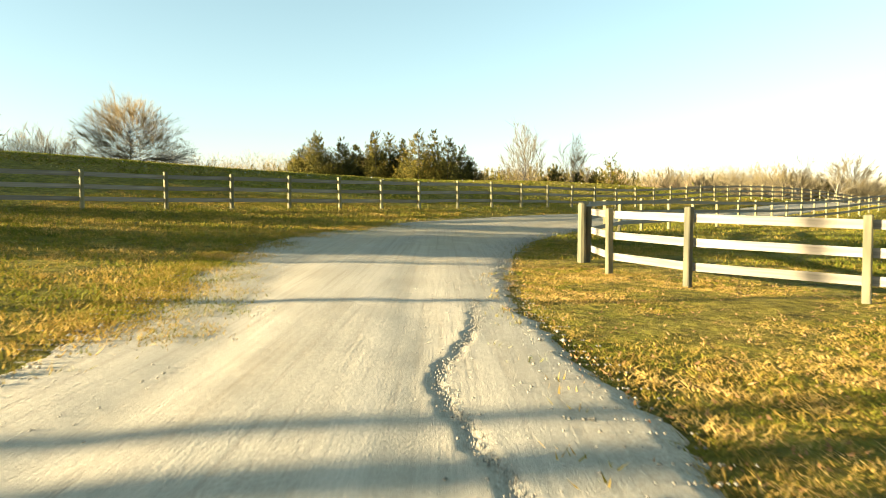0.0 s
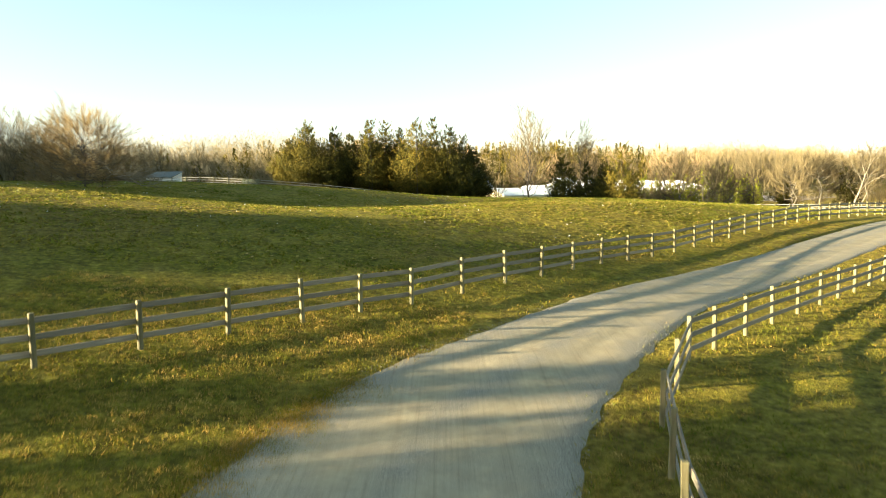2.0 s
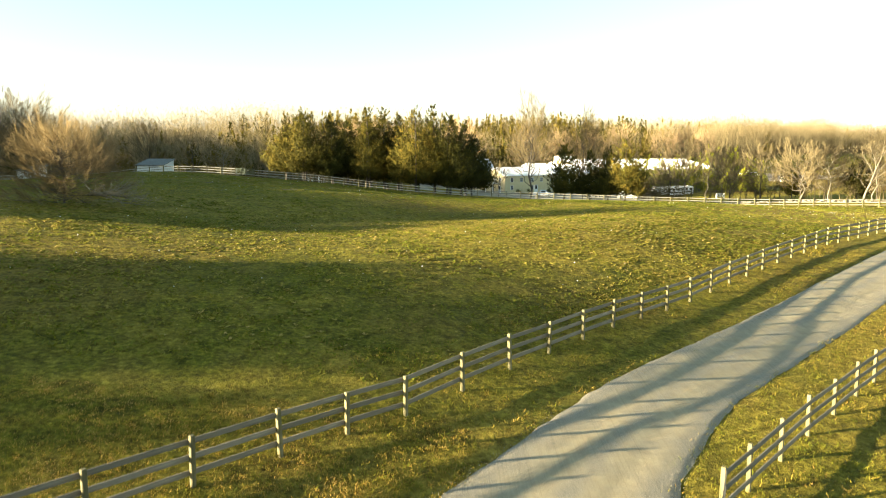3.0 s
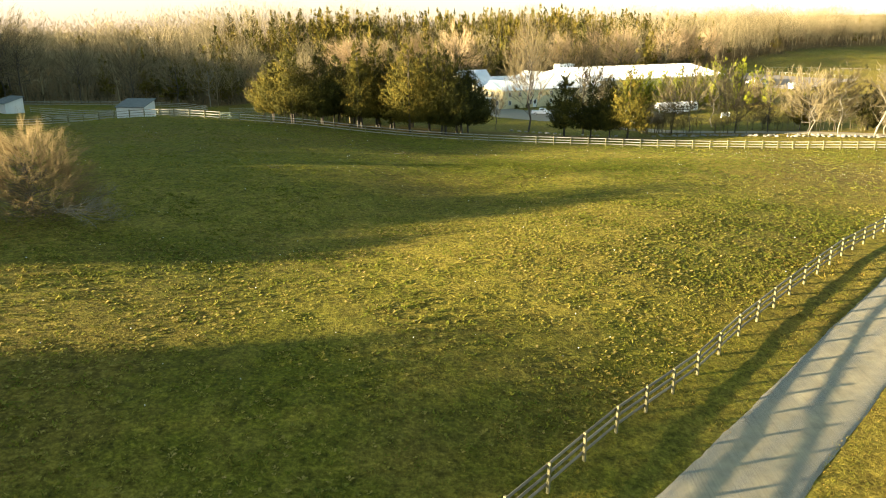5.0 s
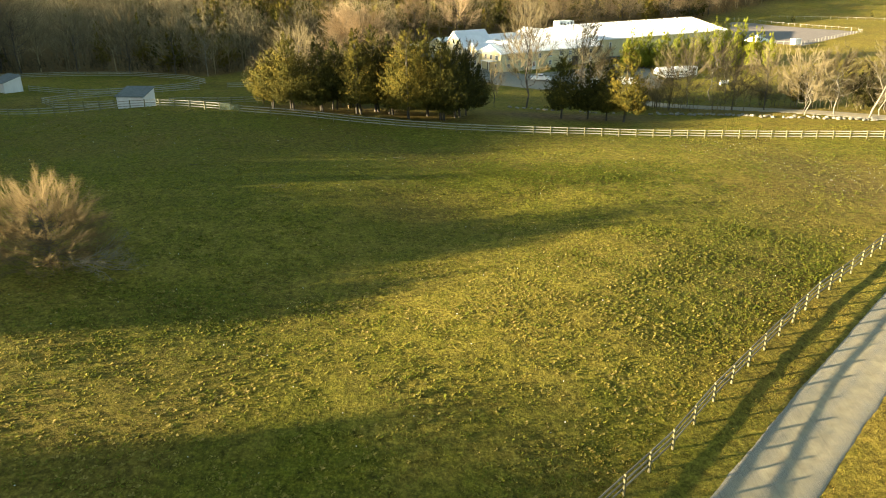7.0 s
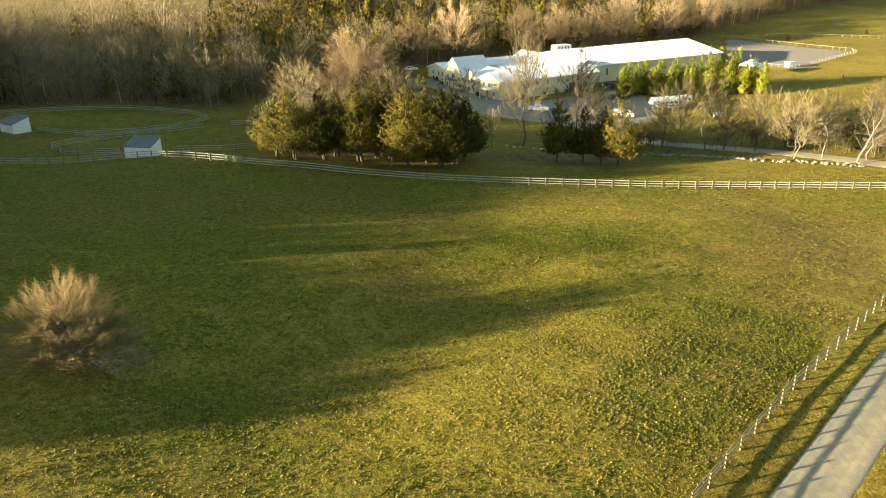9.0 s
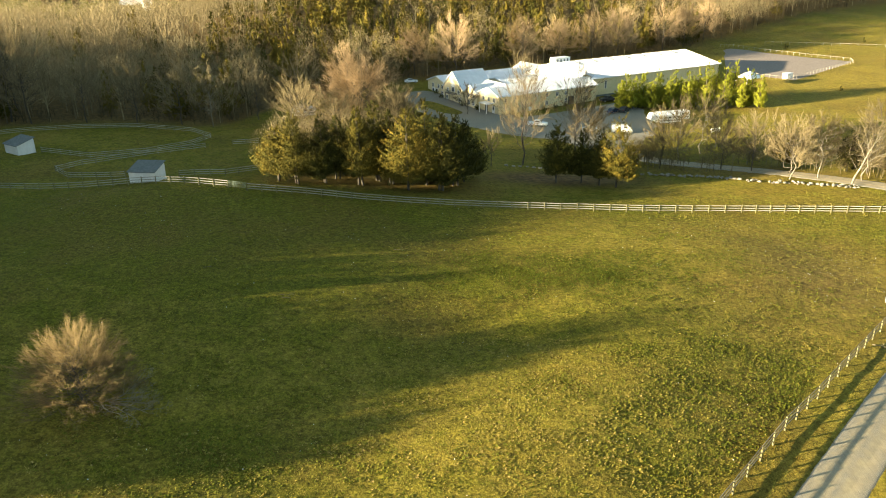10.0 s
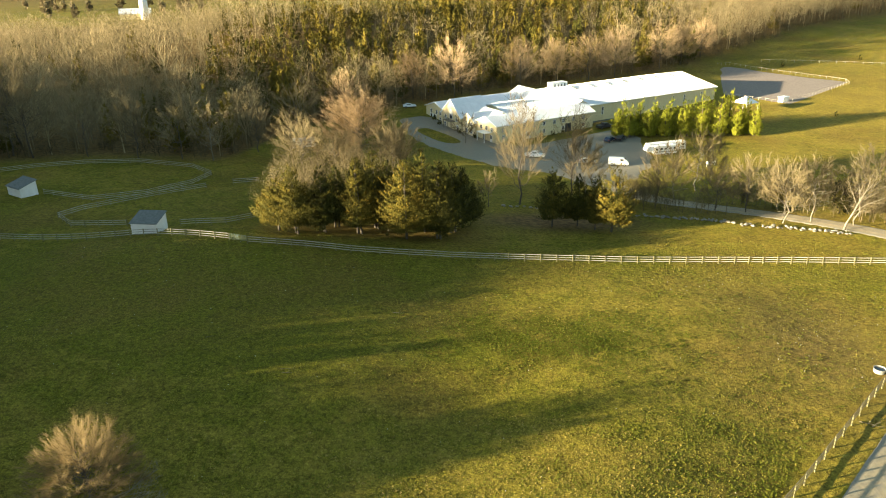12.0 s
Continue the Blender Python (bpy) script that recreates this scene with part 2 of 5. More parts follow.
def heights(x, y):
    x, y = np.asarray(x, float), np.asarray(y, float)
    z = np.zeros(np.broadcast(x, y).shape)
    for cx, cy, s, h in HILLS + SWELLS + WOODED_RISES:
        z = z + h * np.exp(-((x - cx) ** 2 + (y - cy) ** 2) / (2 * s * s))
    far = np.clip((np.hypot(x, y) - 900) / 2400, 0, 1)
    far = far * far * (3 - 2 * far)
    ridge = 34 + 34 * np.tanh((x - 500) / 600) + 12 * np.sin(x / 260 + y / 400)
    return z + far * ridge


def high(x, y):
    return float(heights(x, y))


def mesh_of(name, verts, faces, mat, smooth=False):
    me = bpy.data.meshes.new(name)
    me.from_pydata([tuple(v) for v in verts], [], faces)
    me.update()
    if mat:
        me.materials.append(mat)
    if smooth:
        me.polygons.foreach_set("use_smooth", [True] * len(me.polygons))
    return me


def tri_mesh(name, verts, tris, mat, tint=None):
    """A mesh from arrays: n x 3 places and m x 3 corners."""
    verts, tris = np.asarray(verts, np.float32), np.asarray(tris, np.int32)
    me = bpy.data.meshes.new(name)
    me.vertices.add(len(verts))
    me.vertices.foreach_set("co", verts.ravel())
    me.loops.add(tris.size)
    me.loops.foreach_set("vertex_index", tris.ravel())
    me.polygons.add(len(tris))
    me.polygons.foreach_set("loop_start", np.arange(0, tris.size, 3, dtype=np.int32))
    if tint is not None:
        me.attributes.new("tint", "FLOAT", "POINT").data.foreach_set("value", np.asarray(tint, np.float32))
    me.update(calc_edges=True)
    me.materials.append(mat)
    return me


def thing(name, at, label, category, group="", kind="", turn=0.0):
    ob = new(name)
    ob.empty_display_size = 0.3
    ob.location, ob.rotation_euler = at, (0, 0, turn)
    return tagged(ob, label, category, group, kind)


def part(name, data, parent, local=None, label=""):
    ob = new(name, data)
    ob.parent = parent
    if local is not None:
        ob.matrix_basis = local
    if label:
        ob["label"] = label
    return ob


def single(name, data, label, category, group="", kind="", at=None):
    ob = new(name, data)
    if at is not None:
        ob.matrix_basis = at
    return tagged(ob, label, category, group, kind)


def box(size, at=(0, 0, 0), bevel=0.0):
    """Corners and faces of a box, chamfered along its edges."""
    bm = bmesh.new()
    bmesh.ops.create_cube(bm, size=1)
    bmesh.ops.scale(bm, vec=size, verts=bm.verts)
    if bevel:
        bmesh.ops.bevel(bm, geom=bm.edges[:], offset=bevel, segments=1, affect="EDGES")
    bmesh.ops.translate(bm, vec=at, verts=bm.verts)
    return bm


def done(bm, name, mat, smooth=False):
    me = bpy.data.meshes.new(name)
    bmesh.ops.recalc_face_normals(bm, faces=bm.faces[:])
    bm.to_mesh(me)
    bm.free()
    me.materials.append(mat)
    if smooth:
        me.polygons.foreach_set("use_smooth", [True] * len(me.polygons))
    return me


def add_box(bm, size, at, bevel=0.0):
    other = bpy.data.meshes.new("tmp")
    b = box(size, at, bevel)
    b.to_mesh(other)
    b.free()
    bm.from_mesh(other)
    bpy.data.meshes.remove(other)


def curve_through(points, step):
    """A smooth line (Catmull-Rom) through plan points, sampled at even steps."""
    p = np.array([points[0]] + list(points) + [points[-1]], float)
    out = []
    for i in range(1, len(p) - 2):
        a, b, c, d = p[i - 1 : i + 3]
        n = max(2, int(np.linalg.norm(c[:2] - b[:2]) / step * 2))
        t = np.linspace(0, 1, n, endpoint=False)[:, None]
        out.append(0.5 * (2 * b + (c - a) * t + (2 * a - 5 * b + 4 * c - d) * t**2 + (3 * b - a - 3 * c + d) * t**3))
    out = np.vstack(out + [p[-1:]])
    s = np.r_[0, np.cumsum(np.linalg.norm(np.diff(out[:, :2], axis=0), axis=1))]
    k = np.linspace(0, s[-1], max(2, int(s[-1] / step) + 1))
    return np.stack([np.interp(k, s, out[:, i]) for i in range(out.shape[1])], 1)


# centre line and width of the track
ROAD = curve_through([(-0.3, -45, 4.6), (-0.8, -12, 4.5), (-0.8, 4, 4.6), (-1.2, 9, 5.0), (-1.55, 14, 5.9), (-1.25, 20, 7.0), (0.4, 26, 6.5), (4.0, 32.4, 5.3), (8.0, 38.5, 4.6), (12.6, 43.8, 4.4), (21.6, 53.2, 4.4), (31.4, 63.2, 4.4), (45, 77, 4.5), (60, 92, 4.5), (75, 108, 4.5), (85, 121, 4.5), (88, 132, 4.6), (83, 142, 5.0), (71, 154, 4.6), (58, 165.5, 4.4), (48, 176, 5), (41, 190, 6)], 0.25)


# the edge of the woods, in the plan, and the meadows beyond
WOOD_EDGE = curve_through([(-420, 225), (-260, 214), (-160, 208), (-112, 205), (-93, 210), (-70, 208), (-57, 206), (-50, 222), (-46, 240), (-30, 260), (-14, 276), (8, 290), (30, 303), (80, 326), (110, 346), (134, 368), (170, 398), (212, 440), (260, 478), (330, 520), (450, 560)], 2.0)


def road_distance(x, y):
    x, y = np.asarray(x, float), np.asarray(y, float)
    best = np.full(x.shape, 1e9)
    for cx, cy, w in ROAD[::6]:
        best = np.minimum(best, np.hypot(x - cx, y - cy) - w / 2)
    return best


def wobble(x, y, s):
    """A cheap smooth noise from a few waves."""
    return (np.sin(x * 1.3 / s + 2.1 * np.sin(y * 0.7 / s)) + np.sin(y * 1.7 / s + 1.3 * np.sin(x * 0.9 / s + 1.0)) + np.sin((x + y) * 2.9 / s + 0.5)) / 3


def ground_sheet():
    def lines(dense_from, dense_to, step, lo, hi):
        a = list(np.arange(dense_from, dense_to + step / 2, step))
        d, x = step, dense_to
        while x < hi:
            d = min(d * 1.07, 90)
            x += d
            a.append(x)
        d, x = step, dense_from
        while x > lo:
            d = min(d * 1.07, 90)
            x -= d
            a.insert(0, x)
        return np.array(a)

    xs, ys = lines(-50, 80, 1.0, -4200, 4200), lines(-6, 140, 1.0, -1200, 4700)
    X, Y = np.meshgrid(xs, ys)
    near = np.exp(-((np.hypot(X - 10, Y - 60) / 160) ** 2))
    off = road_distance(X.ravel(), Y.ravel()).reshape(X.shape)
    Z = heights(X, Y) + near * np.clip(off, 0, 1) * (0.05 * wobble(X, Y, 2.3) + 0.03 * wobble(Y, X, 0.9)) - 0.16 * np.clip((-0.25 - off) / 0.5, 0, 1)
    nx, ny = len(xs), len(ys)
    i = np.arange(nx * ny).reshape(ny, nx)
    a, b, c, d = i[:-1, :-1].ravel(), i[:-1, 1:].ravel(), i[1:, 1:].ravel(), i[1:, :-1].ravel()
    tris = np.concatenate([np.stack([a, b, c], 1), np.stack([a, c, d], 1)])
    me = tri_mesh("ground", np.stack([X.ravel(), Y.ravel(), Z.ravel()], 1), tris, M_GROUND)
    verge = 0.22 * np.exp(-np.clip(off, 0, 99) / 4.0) * (Y < 60)
    # straw and weed patches; the slope terms also lighten grass where sun falls
    worn = 0.42 * np.exp(-(((X - 48) / 22) ** 2 + ((Y - 98) / 22) ** 2)) + 0.2 * np.exp(-(((X - 20) / 60) ** 2 + ((Y - 146) / 9) ** 2)) + 0.26 * np.exp(-(((X - 14) / 28) ** 2 + ((Y - 70) / 13) ** 2)) + 0.2 * np.exp(-(((X - 34) / 22) ** 2 + ((Y - 112) / 14) ** 2)) - 0.4 * np.exp(-(((X - 14) / 9) ** 2 + ((Y - 101.5) / 4.5) ** 2)) - 0.4 * np.exp(-(((X + 18) / 9) ** 2 + ((Y - 64) / 5) ** 2)) - 0.25 * np.exp(-(((X - 31) / 8) ** 2 + ((Y - 76) / 7) ** 2))
    # greener on the left rise; far meadow coloured paler to look sunlit
    green_and_sunlit = -0.28 * np.exp(-(((X + 45) / 50) ** 2 + ((Y - 120) / 28) ** 2)) + 0.5 * np.exp(-(((X - 190) / 110) ** 2 + ((Y - 270) / 90) ** 2))
    me.attributes.new("dry", "FLOAT", "POINT").data.foreach_set("value", (verge + worn + green_and_sunlit).ravel().astype(np.float32))
    inside = np.clip((Y - np.interp(X, WOOD_EDGE[:, 0], WOOD_EDGE[:, 1]) + 5) / 9, 0, 1) * (Y < 620)
    leaves = 0.55 * np.exp(-(((X - 50) / 9) ** 2 + ((Y - 102) / 13) ** 2)) + np.exp(-(((X - 25) / 17) ** 2 + ((Y - 157) / 6.5) ** 2) ** 2) + 0.5 * np.exp(-(((X + 12) / 18) ** 2 + ((Y - 146) / 7) ** 2) ** 2) + 0.4 * np.exp(-(((X - 66) / 22) ** 2 + ((Y - 157 + 0.4 * (X - 66)) / 6) ** 2) ** 2)
    wooded = np.maximum(np.clip((np.hypot(X, Y) - 900) / 500, 0, 1), np.maximum(0.9 * inside, leaves))
    me.attributes.new("wooded", "FLOAT", "POINT").data.foreach_set("value", wooded.ravel().astype(np.float32))
    me.polygons.foreach_set("use_smooth", [True] * len(me.polygons))
    single("ground", me, "rolling pasture of patchy green and straw grass", "ground", kind="structure")


# the washed-out rut that wanders along the near stretch
RUT = curve_through([(0.5, 10.3), (0.48, 9.4), (0.42, 7.9), (0.22, 6.5), (0.1, 5.9), (0.08, 5.3), (0.18, 4.6), (0.3, 4.0), (0.38, 3.6), (0.46, 3.2), (0.55, 2.4), (0.6, 1.4)], 0.05)
RUT[:, 0] += 0.02 * np.sin(RUT[:, 1] * 9) + 0.012 * np.sin(RUT[:, 1] * 23)


def road_points(line, across):
    """Places and looseness over a stretch of the track."""
    way = np.gradient(line[:, :2], axis=0)
    way /= np.linalg.norm(way, axis=1)[:, None]
    f = np.linspace(-1, 1, across)[None, :]
    cx, cy, w = line[:, 0:1], line[:, 1:2], line[:, 2:3]
    s = np.sign(f)
    ragged = 1 + np.abs(f) ** 4 * ((0.02 + 0.03 * (cy < 14)) * wobble(cx + s * 9, cy + s * 4, 1.1) + (0.015 + 0.03 * (cy < 14)) * wobble(cy + s * 7, cx, 0.31) + 0.03 * wobble(cx + cy, cy + s, 0.12))
    X, Y = cx + way[:, 1:2] * f * w / 2 * ragged, cy - way[:, 0:1] * f * w / 2 * ragged
    tracks = np.exp(-(((np.abs(f) - 0.4) / 0.14) ** 2))
    Z = heights(X, Y) + 0.025 + 0.05 * (1 - f * f) - 0.018 * tracks - 0.1 * np.clip(np.abs(f) - 0.9, 0, 1) / 0.1 + 0.003 * wobble(X, Y, 0.5) + 0.0015 * wobble(Y, X, 0.07) * (Y < 16)
    near = np.full(X.shape, 9.0)
    ok = (Y < 12) & (Y > 0.5) & (np.abs(X - 0.3) < 0.9)
    for rx, ry in RUT:
        near[ok] = np.minimum(near[ok], np.hypot(X[ok] - rx, Y[ok] - ry))
    fade = np.clip((10.6 - Y) / 3, 0, 1)
    Z = Z - fade * 0.026 * np.exp(-((near / (0.022 + 0.014 * fade)) ** 4)) + fade * 0.004 * np.exp(-(((near - 0.1) / 0.04) ** 2))
    loose = np.clip(np.abs(f) ** 3 * (1 + 0 * cx) + 0.4 * np.exp(-((f / 0.14) ** 2)) + 1.2 * np.exp(-((near / 0.08) ** 2)), 0, 1)
    return X, Y, Z, loose


def road_strip():
    V, T, L, n = [], [], [], 0
    cut = int(np.argmax(ROAD[:, 1] > 15))
    head = np.stack([np.interp(np.arange(0, cut + 0.001, 0.28), np.arange(len(ROAD)), ROAD[:, c]) for c in range(3)], 1)
    head = np.vstack([head[head[:, 1] > -3], ROAD[cut : cut + 1]])
    tail = ROAD[cut::2]
    start = ROAD[: int(np.argmax(ROAD[:, 1] > -2.9)) + 1 : 4]
    for line, across in ((start, 17), (head, 93), (tail, 33)):
        X, Y, Z, loose = road_points(line, across)
        i = np.arange(X.size).reshape(X.shape) + n
        a, b, c, d = i[:-1, :-1].ravel(), i[:-1, 1:].ravel(), i[1:, 1:].ravel(), i[1:, :-1].ravel()
        T += [np.stack([a, b, c], 1), np.stack([a, c, d], 1)]
        V.append(np.stack([X.ravel(), Y.ravel(), Z.ravel()], 1))
        L.append(loose.ravel())
        n += X.size
    me = tri_mesh("road", np.concatenate(V), np.concatenate(T), M_ROAD)
    me.polygons.foreach_set("use_smooth", [True] * len(me.polygons))
    me.attributes.new("dry", "FLOAT", "POINT").data.foreach_set("value", np.concatenate(L).astype(np.float32))
    single("road", me, "curving pale dirt and gravel farm track", "road", kind="structure")


def patch(name, border, mat, label, category, lift=0.03):
    """A sheet of other ground inside a smooth border, laid on the land."""
    line = curve_through(border + [border[0]], 1.0)[:-1]
    c = line.mean(0)
    V, F, rings = [(c[0], c[1], high(*c) + lift)], [], 10
    m = len(line)
    for r in range(1, rings + 1):
        for k in range(m):
            x, y = c + (line[k] - c) * r / rings
            V.append((x, y, high(x, y) + lift - (0.08 if r == rings else 0)))
    for k in range(m):
        F.append((0, 1 + k, 1 + (k + 1) % m))
        for r in range(rings - 1):
            a, b = 1 + r * m, 1 + (r + 1) * m
            F.append((a + k, b + k, b + (k + 1) % m, a + (k + 1) % m))
    single(name, mesh_of(name, V, F, mat, True), label, category, kind="structure")


ground_sheet()
road_strip()
patch("yard", [(40, 182), (30, 196), (14, 205), (0, 222), (-10, 240), (-14, 262), (-4, 266), (4, 250), (12, 230), (22, 226), (49, 240), (60, 246), (64, 236), (62, 222), (60, 206), (50, 190)], M_GRAVEL, "worn grey gravel yard before the stable", "yard")
patch("riding_arena", [(106, 288), (112, 282), (121, 271), (126, 272), (158, 301), (160, 306), (150, 318), (130, 345), (124, 344), (108, 296)], M_SAND, "brown sand outdoor riding arena", "arena", 0.05)

# ---- fences ----
def square_post(height, w, mat=None):
    bm = box((w, w, height + 0.25), (0, 0, (height - 0.25) / 2), w * 0.12)
    return done(bm, "post", mat or M_POST)


def round_post(height, w, mat=None):
    bm = bmesh.new()
    bmesh.ops.create_cone(bm, cap_ends=True, segments=9, radius1=w / 2, radius2=w / 2 * 0.94, depth=height + 0.25)
    bmesh.ops.translate(bm, vec=(0, 0, (height - 0.25) / 2), verts=bm.verts)
    top = [e for e in bm.edges if all(v.co.z > height - 0.01 for v in e.verts)]
    bmesh.ops.bevel(bm, geom=top, offset=w * 0.12, segments=1, affect="EDGES")
    return done(bm, "post", mat or M_POST)


def board(thick, tall, mat):
    """A fence board one metre long, a little bowed."""
    bm = bmesh.new()
    n = 4
    rows = []
    for k in range(n + 1):
        x, b = k / n, 0.006 * math.sin(k / n * math.pi)
        rows.append([bm.verts.new((x, -thick / 2 + b, -tall / 2)), bm.verts.new((x, thick / 2 + b, -tall / 2)), bm.verts.new((x, thick / 2 + b, tall / 2)), bm.verts.new((x, -thick / 2 + b, tall / 2))])
    for a, b in zip(rows, rows[1:]):
        for j in range(4):
            bm.faces.new((a[j], a[(j + 1) % 4], b[(j + 1) % 4], b[j]))
    bm.faces.new(rows[0][::-1])
    bm.faces.new(rows[-1])
    return done(bm, "rail", mat)


def spaced(stops):
    """Posts along straight runs: each stop is x, y and the number of spans that lead to it."""
    out = [tuple(stops[0][:2])]
    for (ax, ay, *_), (bx, by, n) in zip(stops, stops[1:]):
        out += [(ax + (bx - ax) * k / n, ay + (by - ay) * k / n) for k in range(1, n + 1)]
    return out


def fence(posts, label, height, post, rail, rails, side, gaps=(), seed=1, name="board_fence", overlap=0.05):
    rnd = random.Random(seed)
    x0, y0 = posts[0]
    at = Vector((x0, y0, high(x0, y0)))
    ob = thing(name, at, label, "fence", "pasture fences")
    tops = []
    for x, y in posts:
        z = high(x, y)
        lean = Matrix.Rotation(rnd.gauss(0, 0.014), 4, "X") @ Matrix.Rotation(rnd.gauss(0, 0.014), 4, "Y") @ Matrix.Rotation(rnd.uniform(-0.1, 0.1), 4, "Z")
        d = Vector(posts[min(len(posts) - 1, posts.index((x, y)) + 1)]) - Vector(posts[max(0, posts.index((x, y)) - 1)])
        turn = Matrix.Rotation(math.atan2(d.y, d.x), 4, "Z")
        part("post", post, ob, Matrix.Translation(Vector((x, y, z)) - at) @ lean @ turn @ Matrix.Diagonal((1, 1, rnd.uniform(0.97, 1.04), 1)))
        tops.append((Vector((x, y, z)), rnd.gauss(0, 0.012)))
    for k, ((a, ea), (b, eb)) in enumerate(zip(tops, tops[1:])):
        if k in gaps:
            continue
        d = b - a
        out = Vector((-d.y, d.x, 0)).normalized() * side
        for r in rails:
            p, q = a + out + Vector((0, 0, r + ea)), b + out + Vector((0, 0, r + eb))
            w = q - p
            e = w.normalized()
            p, w = p - e * overlap, w + e * overlap * 2
            y = Vector((0, 0, 1)).cross(w).normalized()
            z = w.normalized().cross(y)
            m = Matrix((w, y, z)).transposed().to_4x4()
            m.translation = p - at + out.normalized() * rnd.uniform(-0.004, 0.004)
            part("rail", rail, ob, m)
    return ob


POST_NEAR, POST_SQ, POST_DARK, POST_ROUND = square_post(1.37, 0.125), square_post(1.36, 0.13), square_post(1.37, 0.125, M_DARKPOST), round_post(1.42, 0.2, M_DARKPOST)
RAIL_GREY, RAIL_PALE = board(0.03, 0.15, M_WOOD), board(0.03, 0.115, M_PALE)

# the long fence that runs beside the track, rails on its pasture side
LONG = spaced([(-16.4, 21.2), (-10.03, 26.97, 3), (-4.5, 32.65, 3), (-1.1, 35.75, 2), (2.72, 40.48, 2), (8.23, 46.97, 3), (13.76, 52.53, 3), (17.6, 56.9, 2), (30.4, 70.1, 7), (35.5, 74.8, 3), (54.5, 93.6, 10), (76, 116, 12)])
fence(LONG, "weathered grey three-board fence on square posts beside the track", 1.36, POST_SQ, RAIL_GREY, (0.38, 0.80, 1.22), 0.085, seed=3)
# the fence that bends round the inner paddock, rails on the paddock side
BEND = spaced([(10.6, 8.9), (6.5, 11.3, 2), (4.41, 13.16, 1), (3.5, 15.25, 1), (3.48, 17.45, 1)])
fence(BEND, "sunlit weathered three-board fence at the verge corner", 1.37, POST_DARK, RAIL_GREY, (0.36, 0.79, 1.22), -0.08, seed=5)
CORNER = spaced([(3.5, 17.5), (3.9, 20.4, 1), (5.05, 25.5, 2), (7.5, 31.1, 2), (8.8, 32.5, 1), (12.4, 36.4, 2), (16.2, 40.3, 2), (22.7, 46.7, 4), (33, 57, 6), (48, 72, 8), (66, 90, 10)])
fence(CORNER, "weathered three-board fence curving along the paddock beside the track", 1.37, POST_NEAR, RAIL_GREY, (0.36, 0.79, 1.22), -0.08, seed=6)
corner = single("corner_post", POST_ROUND, "thick round weathered corner post in the grass", "post", at=Matrix.Translation((3.33, 17.35, high(3.33, 17.35))))
# far pasture fence with a gate
FAR = spaced([(-104, 139), (-77.5, 141.5, 10), (-52.5, 137.8, 9), (-34.6, 134.8, 7)])
fence(FAR, "pale three-board fence across the far pasture", 1.3, POST_SQ, RAIL_PALE, (0.38, 0.78, 1.18), 0.08, seed=7)
FAR2 = spaced([(-31.2, 133.6), (-13.8, 132.5, 7), (-1.6, 132.6, 5), (12.6, 132, 6), (31.4, 131.2, 7), (50.3, 130.9, 7), (59.5, 130.3, 4), (74.5, 128.9, 6), (80, 126, 2), (78, 118, 3)])
fence(FAR2, "pale three-board fence bounding the far pasture", 1.3, POST_SQ, RAIL_PALE, (0.38, 0.78, 1.18), 0.08, seed=8)

# ---- trees ----
def grow(rnd, start, way, length, radius, level, plan, out):
    """Adds the pieces of one limb and all that springs from it: start, end, two radii, level."""
    steps = plan["steps"][level]
    p, d, pts = Vector(start), Vector(way).normalized(), []
    for k in range(steps):
        d = (d + Vector((rnd.gauss(0, 1), rnd.gauss(0, 1), rnd.gauss(0, 0.7))) * plan["crook"] + Vector((0, 0, plan["lift"][level]))).normalized()
        q = p + d * length / steps
        r0, r1 = radius * (1 - 0.75 * k / steps), radius * (1 - 0.75 * (k + 1) / steps)
        out.append((p.copy(), q.copy(), r0, r1, level))
        pts.append((p.copy(), q.copy(), d.copy(), r0))
        p = q
    if level + 1 >= len(plan["count"]):
        return
    for i in range(plan["count"][level + 1]):
        f = plan["from"][level] + (1 - plan["from"][level]) * ((i + rnd.random()) / plan["count"][level + 1])
        a, b, e, r = pts[min(steps - 1, int(f * steps))]
        s = a.lerp(b, (f * steps) % 1.0)
        axis = Vector((rnd.gauss(0, 1), rnd.gauss(0, 1), rnd.gauss(0, 1))).cross(e)
        if axis.length < 1e-3:
            axis = Vector((1, 0, 0))
        ang = radians(rnd.uniform(*plan["angle"][level]))
        w = Matrix.Rotation(ang, 3, axis.normalized()) @ e
        if w.z < -0.2:
            w.z *= -0.4
        l = length * plan["ratio"][level] * (1.15 - 0.55 * f) * rnd.uniform(0.75, 1.25)
        grow(rnd, s, w, l, max(r * 0.55, plan["thin"]), level + 1, plan, out)


def tubes(pieces, least, sides=5):
    """Meshes the limbs: many-sided where thick, three-sided blades where thin."""
    V, T = [], []
    for a, b, r0, r1, level in pieces:
        d = (b - a).normalized()
        u = d.cross(Vector((0.31, 0.77, 0.56))).normalized()
        v = d.cross(u)
        n = len(V)
        if r0 < least:
            w = u * max(r0, 0.004)
            V += [a - w, a + w, b]
            T.append((n, n + 1, n + 2))
            continue
        m = sides if r0 > 0.05 else 3
        for c, r in ((a, r0 * 1.02), (b, r1)):
            V += [c + (u * math.cos(2 * math.pi * k / m) + v * math.sin(2 * math.pi * k / m)) * r for k in range(m)]
        for k in range(m):
            p, q = n + k, n + (k + 1) % m
            T += [(p, q, q + m), (p, q + m, p + m)]
    return np.array([tuple(v) for v in V]), np.array(T)


